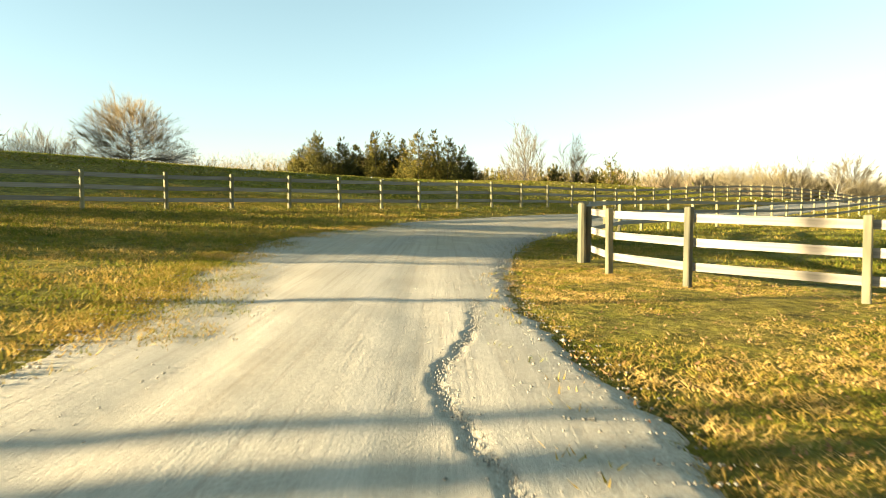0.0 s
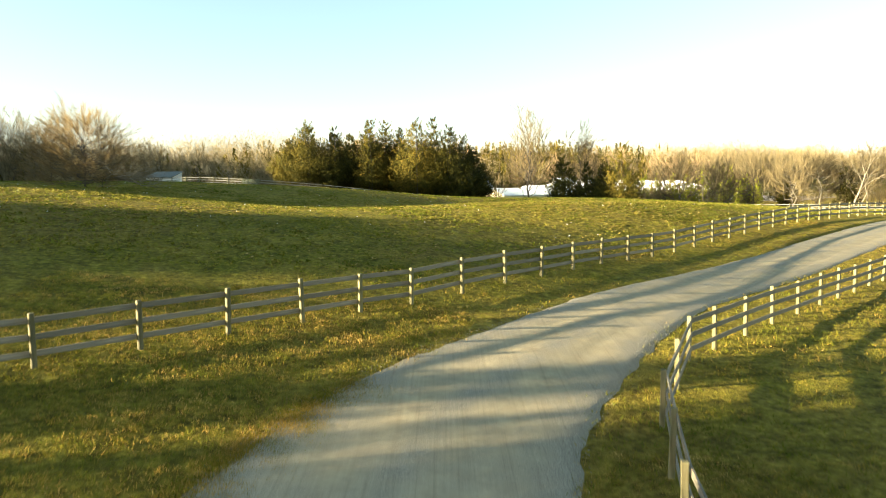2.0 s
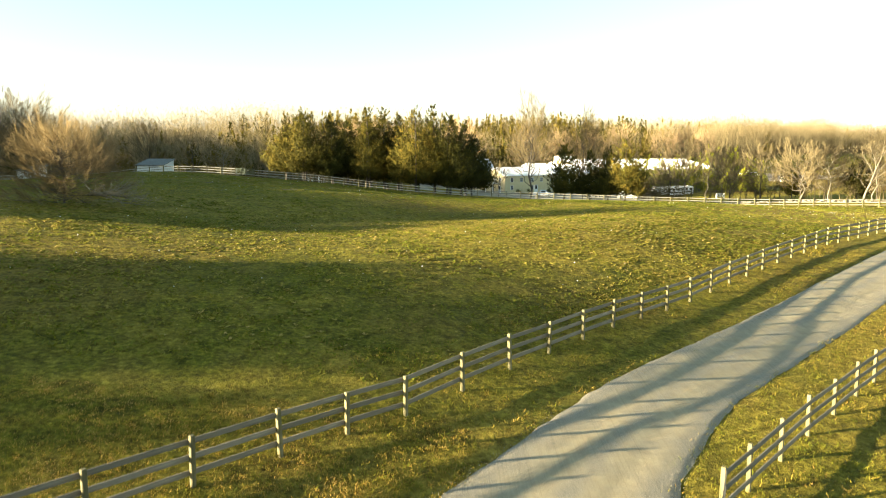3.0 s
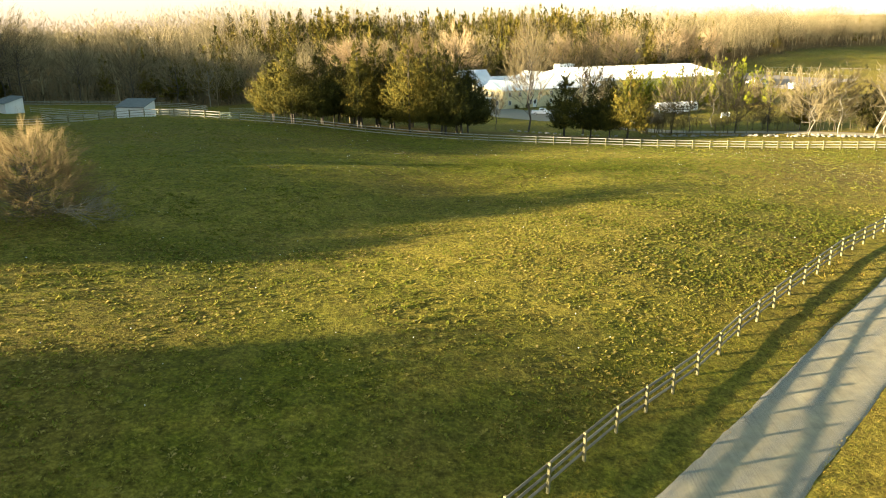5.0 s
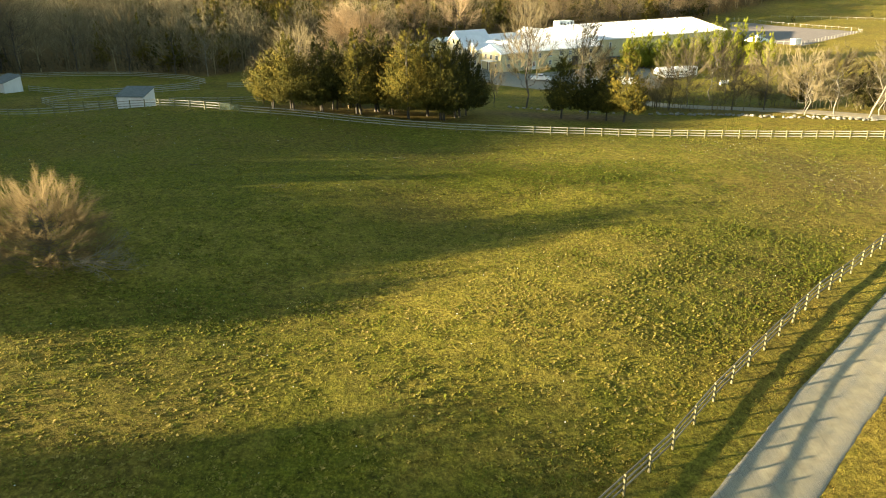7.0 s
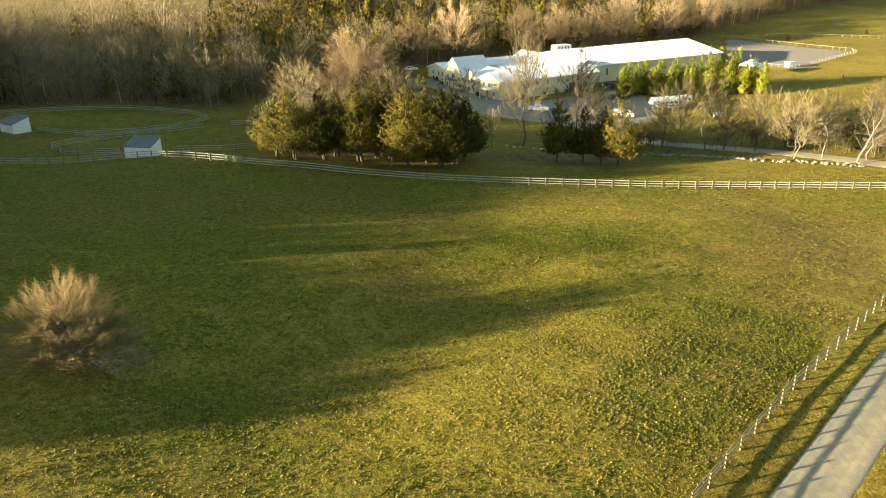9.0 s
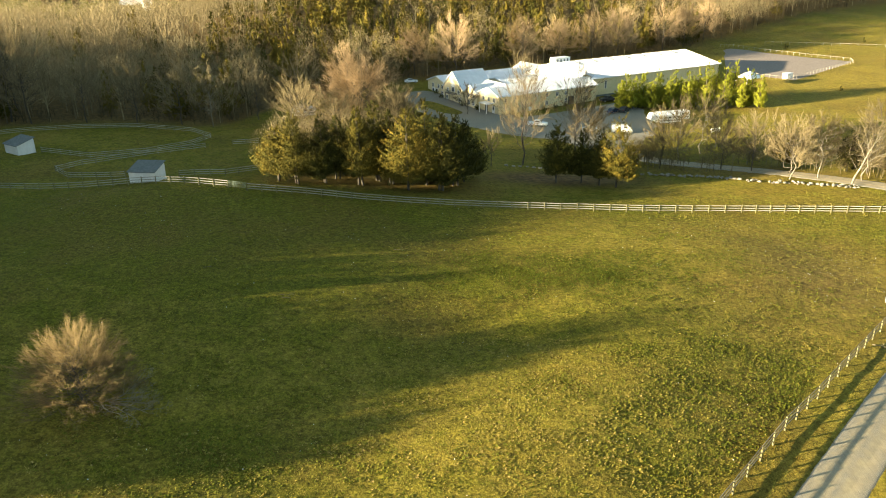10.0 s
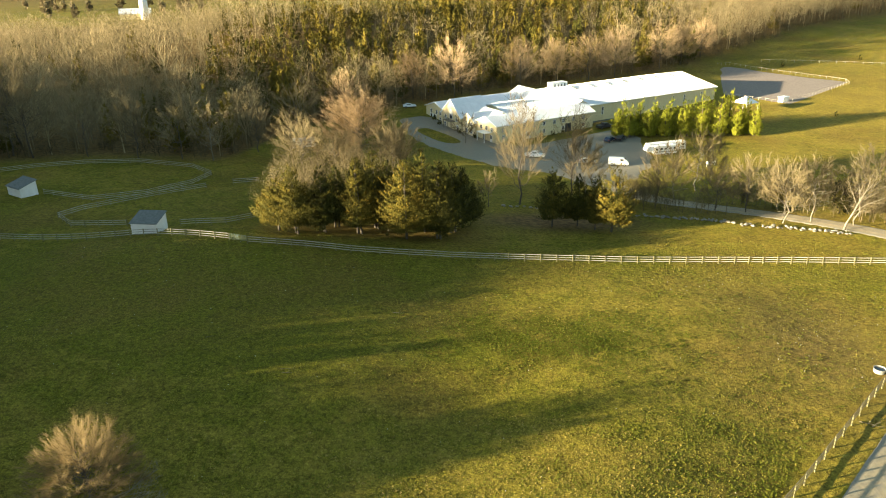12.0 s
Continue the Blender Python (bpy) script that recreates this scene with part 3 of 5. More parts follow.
def bare_plan(height, full):
    """How a leafless broad-leaved tree branches; full: the finer kind, for trees that stand near."""
    return dict(count=[1, 9, 6, 6, 4] if full else [1, 8, 5, 5], steps=[6, 5, 4, 3, 2] if full else [4, 3, 2, 2], crook=0.13,
                lift=[0.05, 0.12, 0.1, 0.06, 0.04], angle=[(25, 58), (25, 60), (20, 60), (20, 60)], ratio=[0.55, 0.5, 0.5, 0.55], thin=0.012,
                **{"from": [0.28, 0.2, 0.15, 0.15, 0.1]})


def bare_tree_meshes(seed, height, full=True, plan=None, thick=0.02, stems=1, spread=0.0):
    rnd = random.Random(seed)
    out = []
    for s in range(stems):
        w = Vector((rnd.gauss(0, 1) * spread, rnd.gauss(0, 1) * spread, 1))
        grow(rnd, (rnd.uniform(-0.2, 0.2) * (stems > 1), rnd.uniform(-0.2, 0.2) * (stems > 1), -0.15), w, height * rnd.uniform(0.85, 1.0) * (plan or {}).get("bole", 1.0), height * thick, 0, plan or bare_plan(height, full), out)
    limbs = [q for q in out if q[4] <= 2]
    twigs = [q for q in out if q[4] > 2]
    return limbs, twigs


def dome_pieces(seed, height, wide, limbs=24, side=10, twigs=8, fork=0.2, base=0.38, bend=0.08, thick=0.012, twig=0.036, reach=(0.07, 0.13), loose=0.36):
    """A full rounded leafless crown: limbs fan from a short trunk to a dome, and fork into sprays of twigs."""
    rnd = random.Random(seed)
    out = []
    top = Vector((rnd.gauss(0, 0.02), rnd.gauss(0, 0.02), 1)) * height

    def line(a, b, r0, r1, steps, level, arch):
        p, pts = a, [a]
        for k in range(1, steps + 1):
            f = k / steps
            q = a.lerp(b, f) + Vector((rnd.gauss(0, 1), rnd.gauss(0, 1), rnd.gauss(0, 0.6))) * (b - a).length * bend * (f < 1) * (0.3 if level == 0 else 1) + Vector((0, 0, arch * math.sin(f * math.pi)))
            out.append((p, q, r0 + (r1 - r0) * (f - 1 / steps), r0 + (r1 - r0) * f, level))
            pts.append(q)
            p = q
        return pts

    stem = line(Vector((0, 0, -0.2)), top * 0.62, height * thick, height * thick * 0.4, 5, 0, 0)
    for i in range(limbs):
        f = fork + (0.58 - fork) * (i + rnd.random()) / limbs
        start = stem[0].lerp(top * 0.62, f / 0.62)
        u = (i + rnd.random()) / limbs
        a, e = i * 2.39996 + rnd.gauss(0, 0.25), math.asin(min(0.98, 0.02 + 0.97 * u))
        lobe = rnd.uniform(0.84, 1.05)
        tip = Vector((math.cos(a) * math.cos(e) * wide / 2 * lobe, math.sin(a) * math.cos(e) * wide / 2 * lobe, height * (base + (1 - base) * math.sin(e) * lobe)))
        r = height * thick * 0.34
        pts = line(start, tip, r, r * 0.18, 5, 1, (tip - start).length * -0.05)
        way = (tip - start).normalized()
        for j in range(side):
            g = 0.3 + 0.7 * (j + rnd.random()) / side
            k = min(4, int(g * 5))
            s = pts[k].lerp(pts[k + 1], g * 5 - k)
            d = (way + Vector((rnd.gauss(0, 0.42), rnd.gauss(0, 0.42), rnd.gauss(0.15, 0.3)))).normalized()
            l = height * rnd.uniform(0.1, 0.17)
            mid = s + d * l
            line(s, mid, r * 0.24, 0.02, 2, 2, 0)
            for m in range(twigs):
                h = rnd.uniform(0.15, 1.0)
                w = (d + Vector((rnd.gauss(0, loose), rnd.gauss(0, loose), rnd.gauss(0.2, loose)))).normalized()
                c = s.lerp(mid, h)
                out.append((c, c + w * height * rnd.uniform(*reach), twig, 0.01, 3))
    return out


def dome_tree(name, x, y, seed, height, wide, label, group="", bark=None, tint=0.4, twigs_of=None, **shape):
    out = dome_pieces(seed, height, wide, **shape)
    ob = thing(name, (x, y, high(x, y)), label, "bush" if "bush" in name else "tree", group, turn=seed * 1.7)
    V, T = tubes([q for q in out if q[4] < 2], 0.01)
    part("trunk", tri_mesh("trunk", V, T, bark or M_BARK), ob)
    V, T = tubes([q for q in out if q[4] >= 2], 9.0)
    rs = np.random.RandomState(seed)
    part("crown", tri_mesh("crown", V, T, twigs_of or M_TWIG, np.clip(tint + rs.normal(0, 0.1, len(V) // 3).repeat(3), 0, 1)), ob, None, "fine bare twigs")
    return ob


def bare_tree(name, x, y, seed, height, label, group="", bark=None, tint=0.5, plan=None, stems=1, spread=0.0, thick=0.017, turn=0.0, size=None):
    limbs, twigs = bare_tree_meshes(seed, height, True, plan, thick, stems, spread)
    ob = thing(name, (x, y, high(x, y)), label, "tree", group, turn=turn)
    V, T = tubes(limbs, 0.01)
    part("trunk", tri_mesh("trunk", V, T, bark or M_BARK), ob)
    if twigs:
        V, T = tubes(twigs, 9.0)
        rnd = np.random.RandomState(seed)
        part("crown", tri_mesh("crown", V, T, M_TWIG, np.clip(tint + rnd.normal(0, 0.12, len(V) // 3).repeat(3), 0, 1)), ob, None, "fine bare twigs")
    return ob


def spray_crown(seed, height, radius, low, count, leaf, shape=0.75, tops=3, jitter=0.62, lift=0.55):
    """Foliage of a cedar: boughs on one main leader and a few lesser ones, each bough a fan of small flat sprays that face outward."""
    rs = np.random.RandomState(seed)
    leaders = [(0.0, 0.0, 1.0, 1.0)]
    for k in range(tops):
        a, d = rs.uniform(0, 6.283), rs.uniform(0.3, 0.55) * radius
        leaders.append((math.cos(a) * d, math.sin(a) * d, rs.uniform(0.55, 0.85), rs.uniform(0.42, 0.6)))
    leaders = np.array(leaders)
    per = 36 if count > 400 else 9
    n = max(8, count // per)
    pick = np.where(rs.uniform(0, 1, n) < 0.66, 0, rs.randint(0, len(leaders), n))
    ox, oy, share, wide = leaders[pick].T
    f = 1 - np.sqrt(1 - rs.uniform(0, 1, n) ** 1.15 * 0.995)
    top = height * share
    ang = rs.uniform(0, 6.283, n)
    lobe = np.clip(0.84 + 0.12 * np.sin(3 * ang + f * 11 + seed) + rs.normal(0, 0.2, n), 0.35, 1.4)
    reach = radius * wide * lobe * ((1 - f) ** shape * 0.97 + 0.03) * np.minimum(1, 0.72 + f * 1.9)
    z = low + (top - low) * f
    up = lift + rs.normal(0, 0.14, n) + 0.8 * np.clip(f - 0.8, 0, 1) / 0.2
    bough = rs.normal(0, 0.11, n)

    def each(v):
        return np.repeat(v, per)

    m = n * per
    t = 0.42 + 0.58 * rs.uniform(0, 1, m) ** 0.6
    ca, sa = each(np.cos(ang)), each(np.sin(ang))
    fan = rs.normal(0, 1, m) * each(reach) * (0.05 + 0.24 * (1.05 - t))
    out = each(reach) * t
    c = np.stack([each(ox) + ca * out - sa * fan, each(oy) + sa * out + ca * fan, each(z) + each(up) * out * t + rs.normal(0, 0.5, m) * leaf], 1)
    face = np.stack([ca, sa, np.full(m, 0.55)], 1) + rs.normal(0, jitter, (m, 3))
    face /= np.linalg.norm(face, axis=1)[:, None]
    way = np.stack([ca * 0.55, sa * 0.55, 0.55 + each(up)], 1) + rs.normal(0, 0.55, (m, 3))
    way -= face * (way * face).sum(1)[:, None]
    way /= np.linalg.norm(way, axis=1)[:, None]
    side = np.cross(face, way)
    L = leaf * rs.uniform(0.9, 1.9, m) * (1 - 0.35 * each(f))
    W = leaf * rs.uniform(0.45, 0.8, m) * (1 - 0.2 * each(f))
    V = np.stack([c - side * W[:, None] * 0.5, c + side * W[:, None] * 0.5, c + way * L[:, None]], 1).reshape(-1, 3)
    # tint rises outward along each bough, so inner sprays are darker than tips
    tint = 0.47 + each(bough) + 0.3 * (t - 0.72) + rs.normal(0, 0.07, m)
    return V, np.arange(3 * m).reshape(-1, 3), np.clip(tint, 0, 1).repeat(3)


def evergreen(name, x, y, seed, height, radius, label, group, count=3600, leaf=0.34, low=0.8, mat=None, shape=0.75, warm=0.0, stems=1, tops=3, jitter=0.62):
    rnd = random.Random(seed)
    ob = thing(name, (x, y, high(x, y)), label, "tree", group, turn=rnd.uniform(0, 6))
    for s in range(stems):
        o = Vector((rnd.uniform(-0.6, 0.6) * (stems > 1), rnd.uniform(-0.6, 0.6) * (stems > 1), 0))
        V, T = [], []
        for k in range(7):
            c = o * (1 - k / 8) + Vector((rnd.gauss(0, 0.06), rnd.gauss(0, 0.06), -0.2 + height * 0.9 * k / 6))
            r = 0.016 * height * (1 - k / 6.6)
            V += [(c.x + r * math.cos(2 * math.pi * q / 6), c.y + r * math.sin(2 * math.pi * q / 6), c.z) for q in range(6)]
            if k:
                b0 = 6 * k
                for q in range(6):
                    T += [(b0 - 6 + q, b0 - 6 + (q + 1) % 6, b0 + (q + 1) % 6), (b0 - 6 + q, b0 + (q + 1) % 6, b0 + q)]
        part("trunk", tri_mesh("trunk", V, T, M_BARK), ob)
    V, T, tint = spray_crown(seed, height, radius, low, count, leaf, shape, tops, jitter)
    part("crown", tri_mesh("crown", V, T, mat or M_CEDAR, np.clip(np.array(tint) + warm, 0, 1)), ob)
    return ob


def simple_bare(seed, height, limbs=26, twigs=420, wide_twig=0.034, low=0.2, long=0.09, spread=(0.3, 0.42)):
    """A light leafless tree for the deep woods: limbs fan from the trunk to a round crown, and fine twigs radiate from their outer halves."""
    rnd = random.Random(seed)
    V, T = [], []

    def blade(a, b, r):
        d = (b - a).normalized()
        u = d.cross(Vector((rnd.gauss(0, 1), rnd.gauss(0, 1), rnd.gauss(0, 1)))).normalized()
        n = len(V)
        V.extend([a - u * r, a + u * r, b])
        T.append((n, n + 1, n + 2))

    lean = Vector((rnd.gauss(0, 0.03), rnd.gauss(0, 0.03), 1)) * height
    for k in range(3):
        V.append(Vector((math.cos(2.094 * k) * height * 0.013, math.sin(2.094 * k) * height * 0.013, -0.3)))
    V.append(lean * 0.62)
    T.extend([(0, 1, 3), (1, 2, 3), (2, 0, 3)])
    wide = height * rnd.uniform(*spread)
    heart = lean * (low + 0.12)
    for k in range(limbs):
        a, e = k * 2.39996 + rnd.gauss(0, 0.3), math.asin(min(0.99, 0.08 + 0.9 * (k + rnd.random()) / limbs))
        lobe = rnd.uniform(0.78, 1.04)
        tip = heart + Vector((math.cos(a) * math.cos(e) * wide * lobe, math.sin(a) * math.cos(e) * wide * lobe, (height - heart.z) * (0.12 + 0.88 * math.sin(e)) * lobe))
        start = lean * rnd.uniform(low, 0.42)
        blade(start, tip, wide_twig * 1.7)
    tall = height - heart.z
    for k in range(twigs):
        d = Vector((rnd.gauss(0, 1), rnd.gauss(0, 1), rnd.gauss(0.45, 0.8))).normalized()
        f = rnd.uniform(0.5, 1.0) ** 0.5 * (1 + 0.1 * math.sin(5 * d.x + 3 * d.y + seed))
        p = heart + Vector((d.x * wide * f, d.y * wide * f, tall * (0.22 + 0.74 * d.z * f if d.z > 0 else 0.22 + 0.25 * d.z * f)))
        w = ((p - lean * low).normalized() + Vector((rnd.gauss(0, 0.5), rnd.gauss(0, 0.5), rnd.gauss(0.1, 0.4)))).normalized()
        blade(p - w * height * long * 0.4, p + w * height * long * rnd.uniform(0.3, 0.8), wide_twig)
    return np.array([tuple(v) for v in V]), np.array(T)


def simple_conifer(seed, height, count=500, leaf=0.085):
    V, T, tint = spray_crown(seed, height, height * 0.24, height * 0.08, count, height * leaf, 0.9, 0)
    return V, T


def woods(name, spots, templates, mat, label, tints, sizes, seed):
    """One sheet of far woodland: a joined crowd of trees, each turned, sized and toned by itself."""
    rs = np.random.RandomState(seed)
    Vs, Ts, Cs, n = [], [], [], 0
    z = heights(spots[:, 0], spots[:, 1])
    for (x, y), h, size, tone in zip(spots, z, sizes, tints):
        V, T = templates[rs.randint(len(templates))]
        a = rs.uniform(0, 6.283)
        c, s = math.cos(a) * size * rs.uniform(0.9, 1.2), math.sin(a) * size * rs.uniform(0.9, 1.2)
        W = np.empty_like(V)
        W[:, 0], W[:, 1], W[:, 2] = V[:, 0] * c - V[:, 1] * s + x, V[:, 0] * s + V[:, 1] * c + y, V[:, 2] * size + h
        Vs.append(W)
        Ts.append(T + n)
        Cs.append(np.full(len(V), tone) + rs.normal(0, 0.05, len(V)))
        n += len(V)
    single(name, tri_mesh(name, np.concatenate(Vs), np.concatenate(Ts), mat, np.clip(np.concatenate(Cs), 0, 1)), label, "woodland", kind="stuff")


def wood_spots(seed, tries, x_from, x_to, depth, gap):
    rs = np.random.RandomState(seed)
    x = rs.uniform(x_from, x_to, tries)
    edge = np.interp(x, WOOD_EDGE[:, 0], WOOD_EDGE[:, 1])
    y = edge + 3 + depth * rs.uniform(0, 1, tries) ** 1.5
    keep, cell = [], {}
    for px, py in zip(x, y):
        k = (int(px // gap), int(py // gap))
        if k in cell:
            continue
        cell[k] = 1
        keep.append((px, py))
    return np.array(keep)


BARE = [simple_bare(40 + k, 15.0, 20, 470, 0.032, 0.2, 0.07) for k in range(10)]
BARE_FAR = [simple_bare(60 + k, 15.0, 8, 170, 0.055, 0.2, 0.065) for k in range(8)]
SHRUB = [simple_bare(70 + k, 15.0, 8, 90, 0.1, 0.05, 0.08) for k in range(5)]
TUFT = [simple_conifer(90 + k, 11.0, 108, 0.16) for k in range(3)]
CONIFER = [simple_conifer(80 + k, 11.0, 252, 0.08) for k in range(5)]
spots = wood_spots(11, 12000, -300, 420, 290, 7.0)
rs = np.random.RandomState(4)
fir = rs.uniform(0, 1, len(spots)) < 0.8 * np.exp(-(((spots[:, 0] - 22) / 104) ** 4)) * (wobble(spots[:, 0], spots[:, 1], 22) > -0.62) + 0.05
fir &= spots[:, 1] > np.interp(spots[:, 0], WOOD_EDGE[:, 0], WOOD_EDGE[:, 1]) + 4
b = spots[~fir]
edge_far = b[:, 1] - np.interp(b[:, 0], WOOD_EDGE[:, 0], WOOD_EDGE[:, 1])
tone, size = np.clip(0.63 + 0.18 * wobble(b[:, 0], b[:, 1], 18) + rs.normal(0, 0.2, len(b)), 0, 1), np.clip(rs.normal(1.15, 0.2, len(b)), 0.6, 1.6)
size *= 1 - 0.22 * np.exp(-(((b[:, 0] - 22) / 104) ** 4))
front = edge_far < 60
woods("bare_woods", b[front], BARE, M_TWIG, "dense leafless brown deciduous woodland on rising ground", tone[front], size[front], 5)
woods("deep_woods", b[~front], BARE_FAR, M_TWIG, "deep leafless brown woodland on rising ground", tone[~front], size[~front], 8)
f = spots[fir]
woods("conifer_woods", f, CONIFER, M_CEDAR, "dark evergreens scattered among the bare woodland", np.where(rs.uniform(0, 1, len(f)) < 0.3, 0.8, np.clip(rs.normal(0.6, 0.1, len(f)), 0, 1)), np.clip(rs.normal(1.12, 0.14, len(f)), 0.7, 1.4), 6)
# thin far woods on the horizon
far_spots = np.stack([rs.uniform(-1100, 1500, 1150), rs.uniform(700, 2100, 1150)], 1)
far_spots = far_spots[wobble(far_spots[:, 0], far_spots[:, 1], 90) > 0.0]
woods("distant_woods", far_spots, TUFT, M_TWIG, "distant brown wooded hills", np.clip(rs.normal(0.4, 0.12, len(far_spots)), 0, 1), rs.uniform(1.2, 2.2, len(far_spots)), 7)

# the group of red cedars behind the far fence
# the three at y 151.5 to 155.5 are added, hidden, to shade the slope
CEDARS = [(-27.6, 142.4, 9.5, 5.7), (-24.4, 140.6, 12.0, 6.6), (-19.8, 142.4, 11.5, 5.9), (-17.5, 146, 11.0, 5.9), (-13.5, 142.6, 13.6, 6.1), (-11.0, 146.5, 14.0, 6.1), (-14.5, 151.5, 11.5, 5.2), (-4.5, 153.0, 12.0, 5.2), (1.5, 155.5, 11.0, 5.0), (-8.2, 145.5, 13.0, 5.7), (-5.0, 141.2, 14.0, 7.3), (-2.0, 145.5, 14.8, 6.1), (0.8, 142.5, 13.6, 6.4), (3.6, 146.5, 12.6, 6.1), (5.6, 150.5, 11.0, 5.9)]
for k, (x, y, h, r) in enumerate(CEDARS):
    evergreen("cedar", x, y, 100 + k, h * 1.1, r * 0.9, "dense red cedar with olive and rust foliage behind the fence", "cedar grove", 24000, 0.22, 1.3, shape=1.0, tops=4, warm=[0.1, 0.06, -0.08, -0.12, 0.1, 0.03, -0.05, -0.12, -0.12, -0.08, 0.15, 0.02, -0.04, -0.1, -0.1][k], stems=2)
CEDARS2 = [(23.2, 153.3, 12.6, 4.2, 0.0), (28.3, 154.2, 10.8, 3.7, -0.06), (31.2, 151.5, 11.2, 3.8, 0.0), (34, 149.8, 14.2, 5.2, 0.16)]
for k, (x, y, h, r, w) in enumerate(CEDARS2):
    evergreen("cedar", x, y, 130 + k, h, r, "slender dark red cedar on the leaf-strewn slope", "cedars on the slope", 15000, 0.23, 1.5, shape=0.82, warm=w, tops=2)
# bright screen of arborvitae before the barn
for k in range(24):
    f = k / 23
    x, y = 55.0 + 39.5 * f, 236.5 - 4 * f + 1.3 * math.sin(k * 2.1)
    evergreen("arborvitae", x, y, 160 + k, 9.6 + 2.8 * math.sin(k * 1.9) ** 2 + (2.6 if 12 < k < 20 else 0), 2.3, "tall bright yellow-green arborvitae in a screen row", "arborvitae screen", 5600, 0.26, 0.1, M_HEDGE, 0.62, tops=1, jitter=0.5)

# ---- stable and riding hall ----
U_AZ = radians(30)
HOUSE_AT = Vector((18.1, 230.2, -2.05))


def prism_roof(length, width, rise, over=0.5, thick=0.22, seams=0.6):
    """A gable roof along x from 0 to length, y from 0 to width, eaves at z 0, with standing seams."""
    bm = bmesh.new()
    hw = width / 2
    slope = rise / hw
    for s in (0, 1):
        def pt(x, t, dz):
            y = -over + t * (hw + over)
            z = -over * slope + t * (rise + over * slope) + dz
            return (x, y if s == 0 else width - y, z)
        a = [bm.verts.new(pt(x, t, dz)) for x in (-over, length + over) for t in (0, 1) for dz in (0, thick)]
        for q in ((0, 2, 3, 1), (4, 5, 7, 6), (1, 3, 7, 5), (0, 4, 6, 2), (0, 1, 5, 4), (2, 6, 7, 3)):
            bm.faces.new([a[k] for k in q])
        n = int((length + 2 * over) / seams)
        for k in range(n + 1):
            x = -over + 0.03 + k * (length + 2 * over - 0.06) / n
            c = [bm.verts.new(pt(x + e, t, thick + dz)) for e in (-0.025, 0.025) for t in (0, 1) for dz in (0.0, 0.06)]
            for q in ((1, 3, 7, 5), (0, 1, 5, 4), (0, 2, 3, 1), (4, 5, 7, 6)):
                bm.faces.new([c[i] for i in q])
    return done(bm, "roof", M_ROOF)


def gable_walls(length, width, eave, rise, thick=0.25):
    """Four walls with gable ends, hollow, standing on z 0."""
    bm = bmesh.new()
    add_box(bm, (length, thick, eave + 0.6), (length / 2, thick / 2, eave / 2 - 0.3))
    add_box(bm, (length, thick, eave + 0.6), (length / 2, width - thick / 2, eave / 2 - 0.3))
    for x in (0, length - thick):
        p = [(0, -0.6), (width, -0.6), (width, eave), (width / 2, eave + rise), (0, eave)]
        va = [bm.verts.new((x + 0.002, y, z)) for y, z in p]
        vb = [bm.verts.new((x + thick - 0.002, y, z)) for y, z in p]
        bm.faces.new(va)
        bm.faces.new(vb[::-1])
        for k in range(5):
            bm.faces.new((va[k], va[(k + 1) % 5], vb[(k + 1) % 5], vb[k]))
    return done(bm, "wall", M_SIDING)


def frame_bars(w, h, bar=0.09, depth=0.12, muntin=True):
    bm = bmesh.new()
    for x in (-w / 2, w / 2):
        add_box(bm, (bar, depth, h + bar), (x, 0, h / 2))
    for z in (0, h):
        add_box(bm, (w + bar, depth + 0.01, bar), (0, 0, z))
    if muntin:
        add_box(bm, (0.05, depth * 0.8, h), (0, 0, h / 2))
        add_box(bm, (w, depth * 0.8, 0.05), (0, 0, h / 2))
    return done(bm, "window_frame", M_TRIM)


def window(parent, at, turn, w=0.9, h=1.3, name="window"):
    """A window on a wall: pale frame, dark pane. at: foot of the opening; turn: the wall's outward normal is local -y."""
    m = Matrix.Translation(at) @ Matrix.Rotation(turn, 4, "Z")
    fr = part(name, frame_bars(w, h), parent, m)
    part("pane", done(box((w, 0.03, h), (0, -0.01, h / 2)), "pane", M_GLASS), fr)
    return fr


def door(parent, at, turn, w=1.1, h=2.1, mat=None, name="door"):
    m = Matrix.Translation(at) @ Matrix.Rotation(turn, 4, "Z")
    d = part(name, done(box((w, 0.1, h), (0, 0, h / 2), 0.02), "door", mat or M_TRIM), parent, m)
    part("pane", done(box((w * 0.6, 0.04, h * 0.5), (0, -0.045, h * 0.68)), "pane", M_GLASS), d)
    return d


def block(parent, u, v, length, width, eave, rise, turned=False, seams=0.6, over=0.5):
    """A gabled block in the plan of the stable; turned: its ridge runs along v."""
    m = Matrix.Translation((u, v, 0))
    if turned:
        m = Matrix.Translation((u + length, v, 0)) @ Matrix.Rotation(math.pi / 2, 4, "Z")
        length, width = width, length
    part("wall", gable_walls(length, width, eave, rise), parent, m)
    part("roof", prism_roof(length, width, rise, over, seams=seams), parent, m @ Matrix.Translation((0, 0, eave)), "white standing-seam metal roof")


